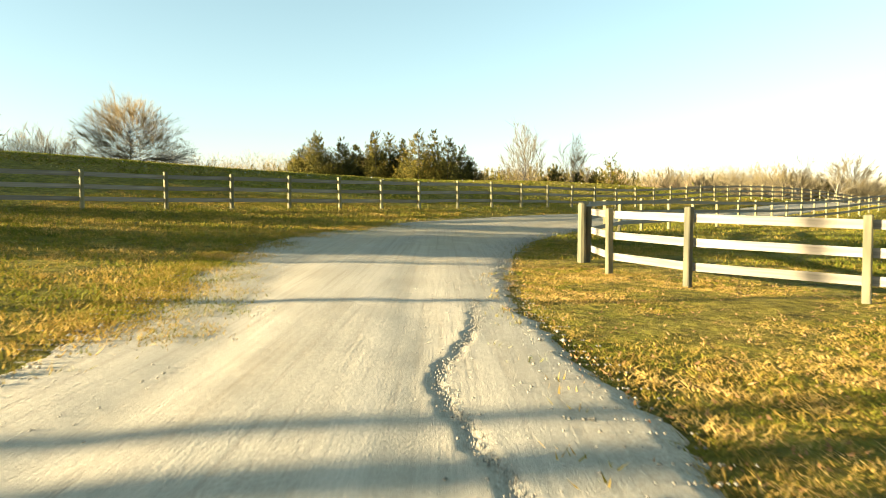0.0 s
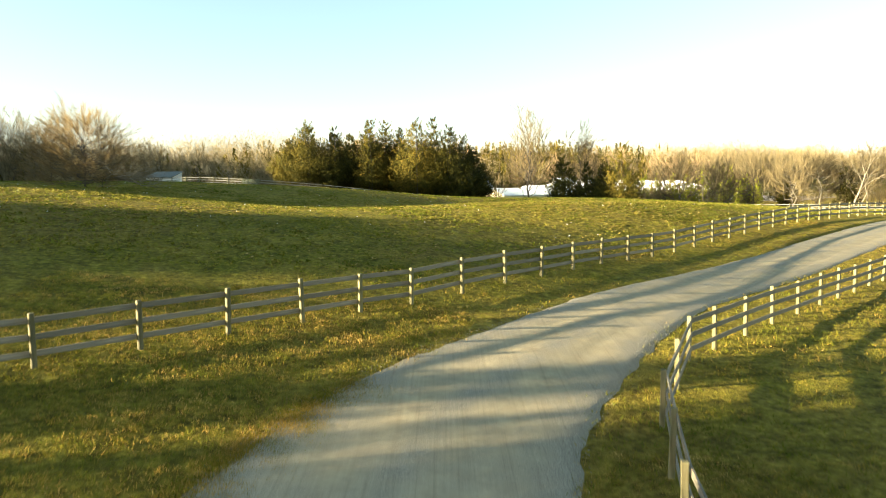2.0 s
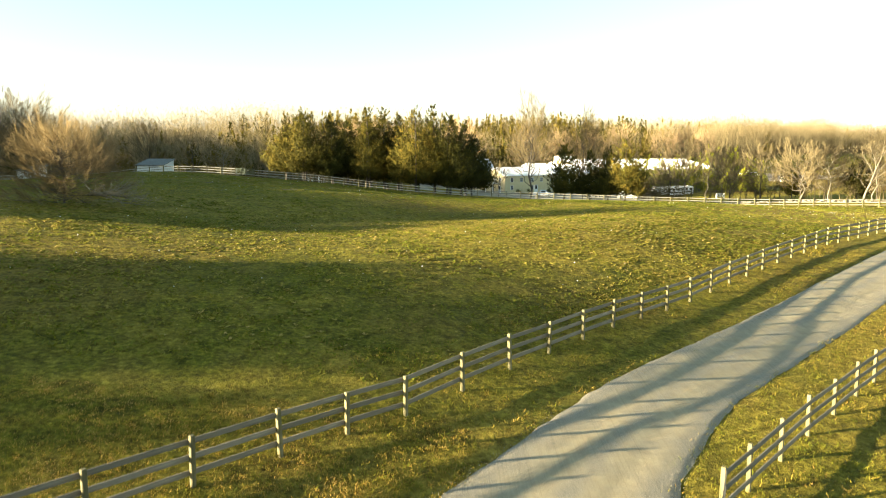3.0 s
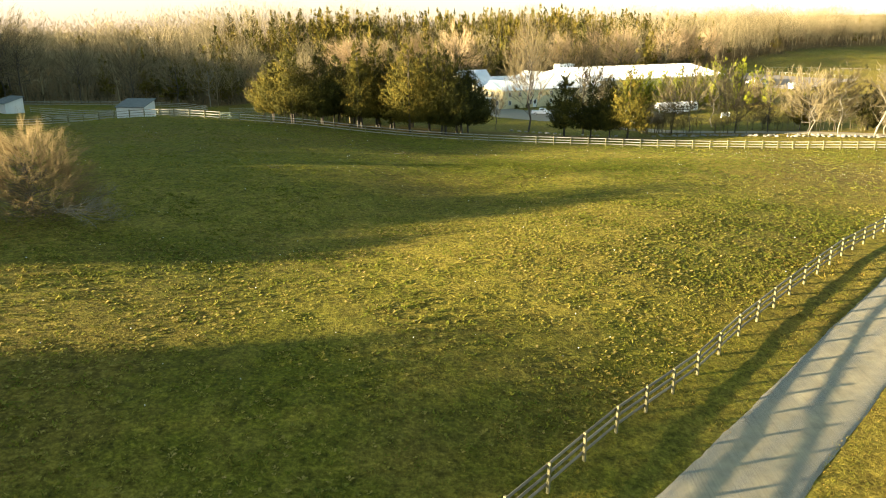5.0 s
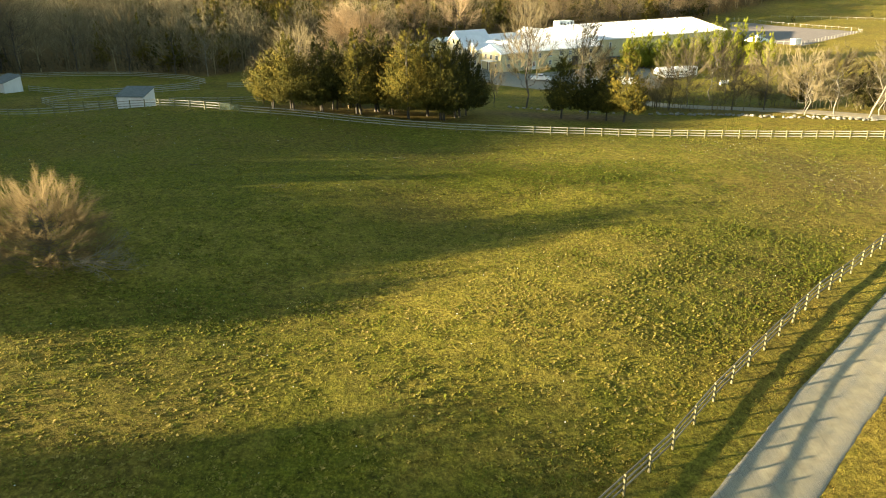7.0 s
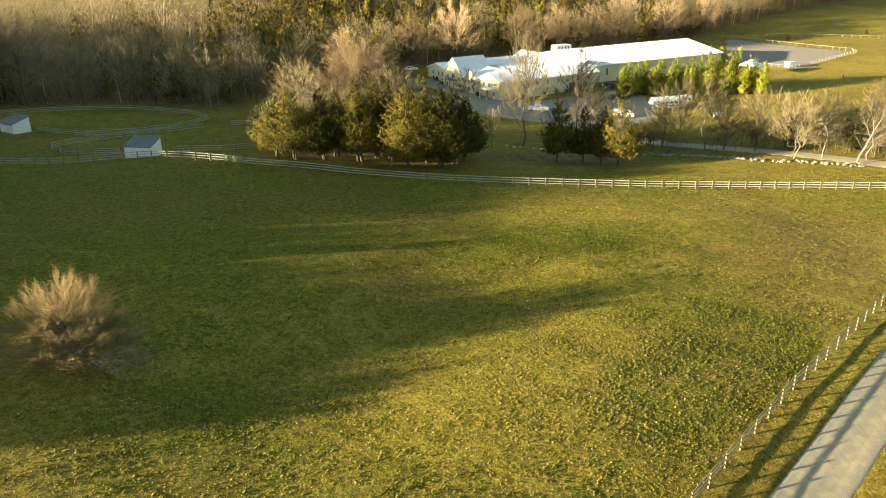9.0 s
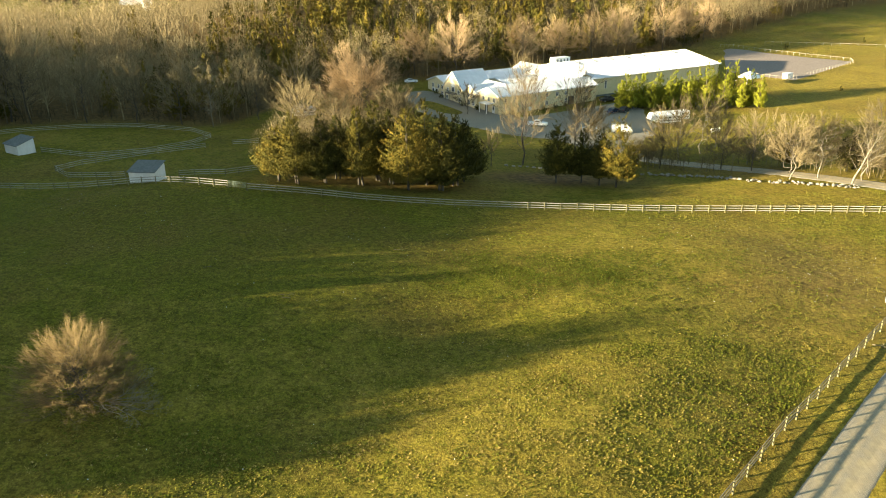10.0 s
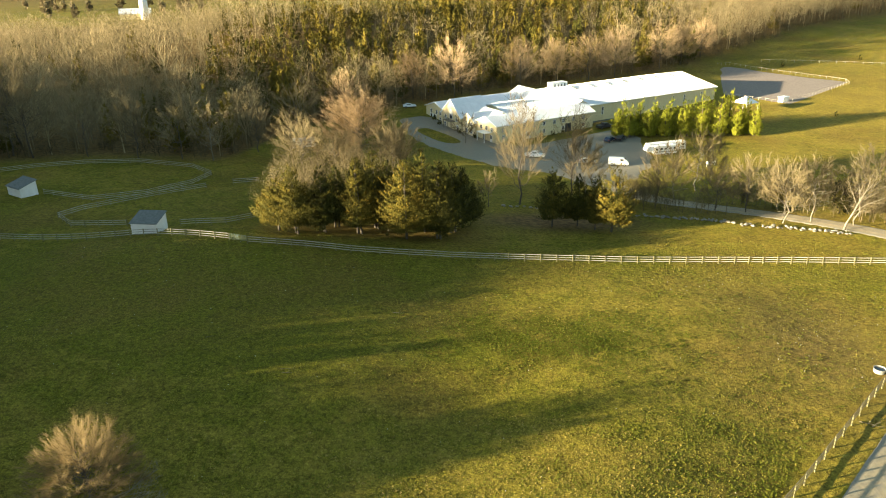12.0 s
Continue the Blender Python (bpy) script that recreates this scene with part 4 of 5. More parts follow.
def stable():
    ob = thing("stable", HOUSE_AT, "large cream stable and riding hall with white metal roofs", "stable", turn=U_AZ)
    block(ob, 38.0, 3.5, 59.0, 33.0, 6.4, 3.2)
    block(ob, 0.0, 0.0, 37.0, 10.5, 5.2, 1.9)
    block(ob, 3.5, 9.0, 10.0, 24.0, 4.9, 1.9, True)
    block(ob, 0.3, 30.0, 38.0, 12.5, 4.7, 1.9)
    block(ob, 32.0, 5.0, 9.0, 34.0, 5.7, 2.3, True)
    block(ob, 13.0, 10.0, 19.5, 21.0, 4.8, 2.0)
    block(ob, -1.4, 17.5, 10.5, 11.5, 5.0, 4.7)
    block(ob, -0.9, 10.2, 8.0, 6.6, 4.7, 2.0)
    west, south = -math.pi / 2, 0.0
    for u, v, z in ((-0.03, 2.4, 3.2), (-0.03, 5.2, 3.2), (-0.03, 8, 3.2), (-0.93, 12.2, 3.1), (-0.93, 14.8, 3.1), (-0.93, 12.2, 0.9), (-0.93, 14.8, 0.9), (0.27, 33, 2.9), (0.27, 35.4, 2.9), (0.27, 39, 2.9), (0.27, 33, 0.9), (-1.43, 19.5, 0.9), (-1.43, 27.0, 0.9), (-1.43, 20.0, 3.2), (-1.43, 26.6, 3.2)):
        window(ob, (u, v, z), west, 1.1, 1.25)
    window(ob, (-1.43, 23.3, 3.6), west, 1.7, 2.2, "arched_window")
    arch = bmesh.new()
    bmesh.ops.create_cone(arch, cap_ends=True, segments=20, radius1=0.9, radius2=0.9, depth=0.14, matrix=Matrix.Translation((-1.4, 23.3, 5.8)) @ Matrix.Rotation(math.pi / 2, 4, "Y"))
    part("arch_light", done(arch, "arch_light", M_TRIM), ob)
    part("balcony", done(box((1.6, 5.0, 0.25), (-2.25, 23.3, 3.2), 0.03), "balcony", M_WOOD), ob)
    for v in (21.0, 23.3, 25.6):
        part("balcony_post", done(box((0.16, 0.16, 3.2), (-2.9, v, 1.6), 0.02), "balcony_post", M_WOOD), ob)
    for k in range(11):
        part("baluster", done(box((0.07, 0.07, 0.9), (-2.98, 20.9 + 0.48 * k, 3.75)), "baluster", M_WOOD), ob)
    part("balcony_rail", done(box((0.1, 5.0, 0.1), (-2.98, 23.3, 4.2), 0.02), "balcony_rail", M_WOOD), ob)
    for v in (36.6, 38.8):
        door(ob, (0.24, v, 0), west, 1.9, 2.7)
    for v in (6.4, 2.6):
        door(ob, (-0.06, v, 0), west, 1.2, 2.2, M_DARK if v > 5 else None)
    part("porch_roof", done(box((2.6, 4.5, 0.18), (-1.35, 4.6, 2.9), 0.03), "porch_roof", M_ROOF), ob)
    for v in (2.7, 6.5):
        part("porch_post", done(box((0.18, 0.18, 2.9), (-2.5, v, 1.45), 0.02), "porch_post", M_TRIM), ob)
    for k, u in enumerate((2.5, 6, 10, 13.5, 17.5, 21.5, 25, 29, 33)):
        window(ob, (u, -0.03, 3.3), south, 0.95, 1.2)
        if k % 2 == 0:
            window(ob, (u, -0.03, 1.0), south, 0.95, 1.2)
    door(ob, (11.5, -0.06, 0), south, 1.3, 2.3)
    door(ob, (27, -0.06, 0), south, 2.4, 2.8, M_DARK)
    part("wall_band", done(box((58.9, 0.1, 1.1), (67.5, 3.46, 0.55)), "wall_band", M_GREENROOF), ob)
    for u in (44.0, 76.0, 81.5, 90.0):
        window(ob, (u, 3.47, 3.0), south, 0.8, 2.4)
    for k in range(14):
        part("panel_joint", done(box((0.12, 0.06, 5.1), (40.0 + 4.2 * k, 3.48, 3.7)), "panel_joint", M_SIDING), ob)
    for k in range(7):
        part("roof_vent", done(box((0.3, 3.4, 0.2), (0, 0, 0), 0.04), "roof_vent", M_GREENROOF), ob, Matrix.Translation((44 + 7.6 * k, 18.0, 9.55)) @ Matrix.Rotation(math.atan(3.2 / 16.5), 4, "X"))
    cup = part("cupola", done(box((6.4, 3.0, 3.0), (42, 24.5, 9.3), 0.05), "cupola", M_TRIM), ob)
    for k in range(4):
        part("louvre", done(box((0.5, 0.08, 1.2), (39.8 + 1.4 * k, 22.98, 9.7)), "louvre", M_GREENROOF), cup)
    return ob


stable()

# ---- bare trees standing by themselves ----
def tall_plan(angle=(12, 40), count=(1, 11, 7, 6, 4), start=0.35, lift=0.1, crook=0.1, bole=0.6, reach=0.85, thin=0.02):
    """How a full leafless crown is built: bole: the trunk's share of the height; reach: length of its limbs against the trunk."""
    return dict(count=list(count), steps=[6, 5, 4, 2, 1], crook=crook, lift=[0.03, lift, 0.1, 0.08, 0.05], angle=[angle, (18, 50), (18, 55), (15, 55)], ratio=[reach, 0.42, 0.5, 0.6], thin=thin, bole=bole, **{"from": [start, 0.22, 0.15, 0.1, 0.1]})


YARD_TREES = "bare trees round the yard"
dome_tree("bare_tree", 18.6, 170.5, 301, 22.8, 10.5, "tall leafless tree with upswept limbs beside the yard", YARD_TREES, tint=0.2, limbs=22, twigs=7, fork=0.16, base=0.42, thick=0.0095)
dome_tree("bare_tree", 30.5, 173.0, 302, 20.8, 8.5, "slim tall leafless tree behind dark cedars", YARD_TREES, tint=0.26, limbs=20, twigs=9, fork=0.2, base=0.45, thick=0.008)
dome_tree("bare_tree", 34.0, 177.5, 303, 13.5, 8.5, "crooked leafless tree with pale limbs beside the yard", YARD_TREES, M_PALEBARK, 0.45, limbs=15, bend=0.13)
dome_tree("bare_tree", -19.4, 206.5, 304, 17.5, 24.0, "broad round-crowned leafless tree before the woods", YARD_TREES, tint=0.95, twigs_of=M_ROSY, limbs=104, side=14, twigs=13, fork=0.05, base=0.22, bend=0.05, thick=0.013, twig=0.034, reach=(0.05, 0.1), loose=0.62)
for k, (x, y, h, w, t) in enumerate([(-32.0, 192.0, 13.0, 13, 0.45), (-23.5, 187.0, 11.5, 11, 0.42), (-10.0, 190.0, 12.0, 10, 0.36), (-36.0, 201.0, 14.0, 11, 0.42), (-8.5, 199.0, 12.0, 10, 0.4)]):
    dome_tree("bare_tree", x, y, 305 + k, h, w, "leafless tree with a fine brown crown behind the cedars", YARD_TREES, tint=t, bend=0.1)
dome_tree("bare_tree", 11.6, 167.0, 312, 8.5, 4.0, "thin young leafless tree on the lawn", YARD_TREES, tint=0.35, limbs=10, side=7)
dome_tree("bare_tree", 9.0, 231.0, 313, 9.0, 7.5, "small leafless ornamental tree by the stable front", YARD_TREES, tint=0.4, limbs=14)
BANK_TREES = "bare trees along the stone wall"
for k, (x, y, h, w, pale) in enumerate([(48.2, 169.6, 12.5, 7, 0), (52.0, 170.2, 13.5, 9, 1), (59.8, 178.5, 14.5, 7, 1), (64.8, 183.5, 12.0, 6, 1), (63.6, 159.5, 12.0, 10, 0), (58.4, 162.5, 10.5, 9, 0), (67.5, 151.4, 11.5, 9, 1), (72.8, 151.2, 12.0, 9, 1), (69.5, 156.0, 11.0, 10, 0), (79.5, 148.2, 11.5, 9, 1), (76.0, 158.0, 11.0, 10, 0), (83.0, 153.0, 12.5, 11, 0), (88.5, 158.0, 12.5, 11, 0)]):
    dome_tree("bare_tree", x, y, 330 + k, h, w, ["leafless tree with brown twigs behind the stone wall", "crooked leafless tree with pale bark behind the stone wall"][pale], BANK_TREES, M_PALEBARK if pale else None, 0.4 if pale else 0.36, limbs=14 if pale else 20, bend=0.15 if pale else 0.09, thick=0.011, fork=0.16)
bare_tree("sycamore", 76.2, 145.6, 350, 17.5, "white-barked sycamore with twisted open limbs at the stone wall", "", M_PALEBARK, 0.5, tall_plan((20, 50), (1, 7, 6, 6, 4), 0.3, 0.04, 0.11, 0.62, 0.7, 0.016), thick=0.0125)
EDGE_TREES = "trees at the edge of the woods"
for k, (x, y, h) in enumerate([(-57.4, 204.0, 14), (-66, 206, 15), (-48, 214, 13), (-78, 207, 15), (-92, 209, 15), (-106, 208, 20), (-113, 211, 24), (-121, 216, 24), (-129, 219, 25), (-117, 223, 24), (-125, 226, 25), (-137, 222, 24), (-41, 236, 15), (-29, 256, 16), (-8, 287, 17), (7, 290, 20), (33, 304, 19), (48, 312, 17), (62, 318, 20), (74, 324, 19), (97, 340, 19), (108, 347, 18), (122, 362, 17)]):
    if x > -30:
        dome_tree("bare_tree", x, y, 360 + k, h, h * (0.8 + 0.1 * math.sin(k * 2.3)), "round-crowned leafless tree with rosy tan twigs at the wood's edge", EDGE_TREES, None, 0.82 + 0.12 * math.sin(k * 1.7), twigs_of=M_ROSY, limbs=34, side=11, twigs=9, thick=0.011, base=0.3, loose=0.55)
    else:
        dome_tree("bare_tree", x, y, 360 + k, h, h * (0.85 + 0.1 * math.sin(k * 2.3)), "leafless tree with spreading limbs at the wood's edge", EDGE_TREES, M_PALEBARK if k == 0 else None, 0.42 + 0.1 * math.sin(k * 1.7), limbs=18, side=9, thick=0.011)

# the big many-stemmed bush on the rise, and the brush at its foot
dome_tree("field_bush", -30.6, 71.8, 401, 6.8, 9.8, "large leafless many-stemmed bush on the pasture rise", tint=0.5, twigs_of=M_BRUSH, limbs=92, side=12, twigs=14, fork=0.015, base=0.1, bend=0.1, thick=0.012, twig=0.009, reach=(0.09, 0.17), loose=0.36)
FALLEN = dict(count=[1, 6, 5, 4], steps=[4, 3, 2, 2], crook=0.2, lift=[-0.1, 0.02, 0.05, 0.03], angle=[(30, 70), (25, 60), (20, 60)], ratio=[0.5, 0.5, 0.5], thin=0.008, **{"from": [0.3, 0.2, 0.1, 0.1]})
rnd = random.Random(9)
pieces = []
for k in range(9):
    a = rnd.uniform(-1.5, 0.9)
    grow(rnd, (rnd.uniform(-0.5, 0.5), rnd.uniform(-0.5, 0.5), 0.9), (math.cos(a), math.sin(a), 0.1), rnd.uniform(2.8, 4.4), 0.06, 0, FALLEN, pieces)
V, T = tubes(pieces, 0.006)
V[:, 2] = np.maximum(V[:, 2], 0.02)
single("brushwood", tri_mesh("brushwood", V, T, M_PALEBARK), "pale broken limbs lying at the bush's foot", "brush", kind="stuff", at=Matrix.Translation((-27.6, 70.4, high(-27.6, 70.4))))

# unseen tall woods added out to the west to shade the pasture, with a clearing through them
rs = np.random.RandomState(21)
west, tall = [], []
for y0, y1, n, top in ((-6, 3, 34, 12.3), (3, 10, 48, 13.2), (10, 22, 66, 15.2), (22, 25, 9, 12.0), (38, 45, 40, 15.2), (45, 48, 9, 13.0), (48, 59, 60, 16.6), (59, 82, 150, 15.4), (82, 98, 110, 16.0), (98, 109, 90, 19.5), (109, 122, 60, 13.5), (122, 150, 160, 15.5)):
    x, y = rs.uniform(-122, -104, n), rs.uniform(y0, y1, n)
    west.append(np.stack([x, y + 0.306 * (x + 105)], 1))
    tall.append(top / 13.2 * rs.uniform(0.9, 1.04, n))
x, y = rs.uniform(-176, -142, 330), rs.uniform(100, 225, 330)
west.append(np.stack([x, y], 1))
tall.append(rs.uniform(1.3, 1.7, 330))
x, y = rs.uniform(-192, -162, 230), rs.uniform(167, 262, 230)
west.append(np.stack([x, y], 1))
tall.append(rs.uniform(2.1, 2.5, 230))
west, tall = np.concatenate(west), np.concatenate(tall)
pick = rs.uniform(0, 1, len(west)) < 0.88
woods("west_shade_woods", west[~pick], BARE_FAR, M_TWIG, "unseen leafless woodland west of the pasture, added to shade it", np.clip(rs.normal(0.45, 0.12, (~pick).sum()), 0, 1), tall[~pick], 22)
woods("west_shade_conifers", west[pick], TUFT, M_CEDAR, "unseen dark evergreens west of the pasture, added to shade it", np.clip(rs.normal(0.35, 0.15, pick.sum()), 0, 1), tall[pick] * 1.2, 23)
# roadside trees and cedars out of view, placed so their shadows band the track
POLE = tall_plan((20, 45), (1, 8, 5, 5, 3), 0.6, 0.12, 0.02, 0.75, 0.45)
for k, (x, y, h) in enumerate([(-31, 0.5, 18), (-34, 5.0, 17), (-35, 6.9, 18), (-30, -4.6, 17), (-28, -4.9, 16), (-33, -6.6, 18), (-26, -5.2, 15), (-38, -11.5, 17)]):
    bare_tree("bare_tree", x, y, 420 + k, h, "unseen straight leafless roadside tree, added to shade the track", "roadside trees", tint=0.5, plan=POLE, thick=0.0115)
for k, (x, y, h, r) in enumerate([(-46, 5.6, 12, 4.0), (-44, 8.6, 13, 3.8), (-47, 13.0, 9, 2.4)]):
    evergreen("cedar", x, y, 440 + k, h, r, "unseen tall dark cedar on the rise west of the track, added to shade it", "cedars west of the track", 2600, 0.55, 0.6, shape=0.6)

# undergrowth along the wood's edge
edge = WOOD_EDGE[(WOOD_EDGE[:, 0] > -150) & (WOOD_EDGE[:, 0] < 240)]
rs = np.random.RandomState(31)
e = np.repeat(edge, 3, axis=0) + np.stack([rs.normal(0, 2.5, 3 * len(edge)), rs.uniform(0, 14, 3 * len(edge))], 1)
woods("undergrowth", e, SHRUB, M_TWIG, "tangled brown undergrowth along the woodland edge", np.clip(rs.normal(0.25, 0.12, len(e)), 0, 1), rs.uniform(0.2, 0.42, len(e)), 32)
bank = np.stack([rs.uniform(42, 92, 230), rs.uniform(0, 1, 230)], 1)
bank[:, 1] = 165 - 0.42 * (bank[:, 0] - 44) + 11 * bank[:, 1]
bank = bank[road_distance(bank[:, 0], bank[:, 1]) > 1.5]
woods("bank_brush", bank, BARE, M_TWIG, "brown brush on the bank behind the stone wall", np.clip(rs.normal(0.36, 0.14, len(bank)), 0, 1), rs.uniform(0.18, 0.48, len(bank)), 33)
gb = np.stack([np.r_[rs.uniform(-36, -8, 50), rs.uniform(-32, -14, 50)], np.r_[rs.uniform(165, 205, 50), rs.uniform(149, 165, 50)]], 1)
woods("grove_brush", gb, BARE, M_TWIG, "pale leafless saplings behind the cedar grove", np.clip(rs.normal(0.4, 0.12, len(gb)), 0, 1), rs.uniform(0.4, 0.75, len(gb)), 34)
evergreen("cedar", 80.5, 155.5, 150, 8.5, 3.2, "dark cedar among the brush on the bank", "cedars on the slope", 3000, 0.42, 0.5, warm=-0.1)
evergreen("cedar", 70.5, 161.0, 151, 7.5, 3.0, "dark cedar among the brush on the bank", "cedars on the slope", 3000, 0.4, 0.8, warm=0.1)


# ---- paddocks, sheds and gate ----
fence(spaced([(-112, 189), (-105.5, 191.4, 3), (-99.5, 195.7, 3), (-88.7, 199.7, 4), (-74.9, 201, 5), (-60.3, 195.8, 6), (-53.4, 188.4, 3), (-55.4, 179.9, 3), (-62.2, 171.4, 4), (-72, 166.2, 4), (-84.4, 170.9, 5)]), "grey board fence round the oval paddock", 1.3, POST_SQ, RAIL_PALE, (0.4, 0.8, 1.18), 0.08, seed=11)
fence(spaced([(-51.2, 176.8), (-61.4, 168.6, 5), (-70.4, 159.3, 5), (-73.1, 153.9, 2), (-68, 148.2, 3), (-56.9, 147.1, 4)]), "grey board fence round the shed paddock", 1.3, POST_SQ, RAIL_PALE, (0.4, 0.8, 1.18), 0.08, seed=12)
fence(spaced([(-46.1, 144.6), (-38.1, 145.7, 3), (-32.7, 151.9, 3), (-30.9, 159.6, 3)]), "grey board fence beside the run-in shed", 1.3, POST_SQ, RAIL_PALE, (0.4, 0.8, 1.18), 0.08, seed=13)
fence(spaced([(-46, 180), (-40.5, 181.5, 2)]), "short pale board fence by the trees", 1.3, POST_SQ, RAIL_PALE, (0.4, 0.8, 1.18), 0.08, seed=14)


def field_gate(a, b):
    a, b = Vector((*a, high(*a))), Vector((*b, high(*b)))
    d = b - a
    ob = thing("field_gate", a, "closed green tubular metal gate in the pasture fence", "gate", turn=math.atan2(d.y, d.x))
    L = d.length
    for k in range(6):
        part("bar", done(box((L - 0.3, 0.045, 0.045), (L / 2, 0, 0.3 + 0.18 * k), 0.01), "bar", M_GATE), ob)
    for x in (0.18, L / 2, L - 0.18):
        part("upright", done(box((0.05, 0.06, 1.0), (x, 0, 0.75), 0.01), "upright", M_GATE), ob)


field_gate((-34.6, 134.8), (-31.2, 133.6))


def run_in_shed(x, y, turn, w, d, low, top, label):
    z = high(x, y) - 0.1
    ob = thing("run_in_shed", (x, y, z), label, "shed", "run-in sheds", turn=turn)
    for side, name in ((0, "front_wall"), (1, "back_wall")):
        h = low if side == 0 else top
        part(name, done(box((w, 0.05, h), (0, -d / 2 if side == 0 else d / 2, h / 2 + 0.1), 0.006), name, M_SHED), ob)
    for s in (-1, 1):
        bm = bmesh.new()
        rings = []
        for x in (s * (w / 2 - 0.003), s * (w / 2 - 0.053)):
            rings.append([bm.verts.new(v) for v in ((x, -d / 2 + 0.03, 0.1), (x, d / 2 - 0.03, 0.1), (x, d / 2 - 0.03, top + 0.1), (x, -d / 2 + 0.03, low + 0.1))])
        for k in range(4):
            bm.faces.new((rings[0][k], rings[0][(k + 1) % 4], rings[1][(k + 1) % 4], rings[1][k]))
        bm.faces.new(rings[0])
        bm.faces.new(rings[1])
        part("side_wall", done(bm, "side_wall", M_SHED), ob)
        for f in (-0.5, 0.5):
            part("corner_board", done(box((0.12, 0.12, (low if f < 0 else top) + 0.02), (s * w / 2, f * d, (low if f < 0 else top) / 2 + 0.1), 0.01), "corner_board", M_SHED), ob)
    tilt = math.atan2(top - low, d)
    roof = part("roof", done(box((w + 0.5, (d + 0.7) / math.cos(tilt), 0.1), (0, 0, 0), 0.01), "roof", M_GREENROOF), ob, Matrix.Translation((0, 0, (low + top) / 2 + 0.18)) @ Matrix.Rotation(tilt, 4, "X"), "dull green-grey metal roof")
    for k in range(int(w / 0.6) + 1):
        part("seam", done(box((0.04, (d + 0.7) / math.cos(tilt), 0.04), (-w / 2 + k * 0.6, 0, 0.065)), "seam", M_GREENROOF), roof)
    for s in (-1, 1):
        part("skid", done(box((w, 0.15, 0.2), (0, s * d * 0.4, 0.06), 0.02), "skid", M_WOOD), ob)


run_in_shed(-50.4, 141.3, radians(-8), 4.7, 3.6, 2.1, 3.0, "whitewashed run-in shed with a grey metal roof by the pasture fence")
run_in_shed(-88.8, 170.8, radians(-35), 5.2, 3.6, 2.1, 3.1, "white run-in shed with a dark roof at the oval paddock")


# ---- stone wall ----
def stone_meshes(n, seed):
    out = []
    for k in range(n):
        r = random.Random(seed + k)
        bm = bmesh.new()
        bmesh.ops.create_icosphere(bm, subdivisions=1, radius=0.5)
        for v in bm.verts:
            v.co = Vector((v.co.x * r.uniform(0.85, 1.2), v.co.y * r.uniform(0.7, 1.1), v.co.z * r.uniform(0.6, 0.95)))
        out.append(done(bm, "stone", M_STONE))
    return out


STONES = stone_meshes(6, 500)


def stone_wall(line, label, seed, big=1.0, rows=2):
    r = random.Random(seed)
    pts = curve_through(line, 0.75)
    at = Vector((*pts[0], high(*pts[0])))
    ob = thing("stone_wall", at, label, "stone wall")
    for x, y in pts:
        for k in range(rows):
            s = big * r.uniform(0.5, 1.05)
            px, py = x + r.gauss(0, 0.35), y + r.gauss(0, 0.35)
            m = Matrix.Translation(Vector((px, py, high(px, py) + s * (0.22 + 0.34 * (k % 2) * r.random()))) - at) @ Matrix.Rotation(r.uniform(0, 6), 4, "Z") @ Matrix.Diagonal((s * 1.25, s, s * 0.85, 1))
            part("stone", r.choice(STONES), ob, m)


stone_wall([(42.5, 161.4), (54.3, 155.9), (60.9, 150.6), (67.3, 147.9), (76.5, 143.6)], "tumbled field-stone wall of pale boulders along the bank", 61, 0.8)
stone_wall([(14.5, 168.0), (19.0, 168.6), (25.0, 167.2)], "short run of low field stones under the tall tree", 62, 0.7, 1)
stone_wall([(29.5, 166.2), (36.0, 164.0)], "low scattered field stones on the leaf-strewn slope", 63, 0.7, 1)


# ---- vehicles ----
def loft(profile, width, tuck=0.12, name="body", mat=None):
    """A car body from its side outline, narrower towards the top and the ends."""
    bm = bmesh.new()
    zs = [p[1] for p in profile]
    lo, hi = min(zs), max(zs)
    rings = []
    for s in (-1, -0.86, 0.86, 1):
        ring = []
        for x, z in profile:
            f = (z - lo) / (hi - lo)
            y = s * width / 2 * (1 - tuck * max(0, f - 0.45) / 0.55)
            shrink = 0.985 if abs(s) == 1 else 1.0
            ring.append(bm.verts.new((x * shrink, y, lo + (z - lo) * shrink)))
        rings.append(ring)
    n = len(profile)
    for a, b in zip(rings, rings[1:]):
        for k in range(n):
            bm.faces.new((a[k], a[(k + 1) % n], b[(k + 1) % n], b[k]))
    bm.faces.new(rings[0][::-1])
    bm.faces.new(rings[-1])
    return done(bm, name, mat)


def wheel(parent, x, y, r=0.36, w=0.24):
    m = Matrix.Translation((x, y, r)) @ Matrix.Rotation(math.pi / 2, 4, "X")
    bm = bmesh.new()
    bmesh.ops.create_cone(bm, cap_ends=True, segments=18, radius1=r, radius2=r, depth=w)
    bmesh.ops.bevel(bm, geom=[e for e in bm.edges if abs(e.verts[0].co.z - e.verts[1].co.z) < 0.01], offset=0.04, segments=1, affect="EDGES")
    t = part("wheel", done(bm, "tyre", M_TYRE), parent, m)
    bm = bmesh.new()
    bmesh.ops.create_cone(bm, cap_ends=True, segments=14, radius1=r * 0.6, radius2=r * 0.6, depth=w + 0.02)
    part("rim", done(bm, "rim", M_STEEL), t)


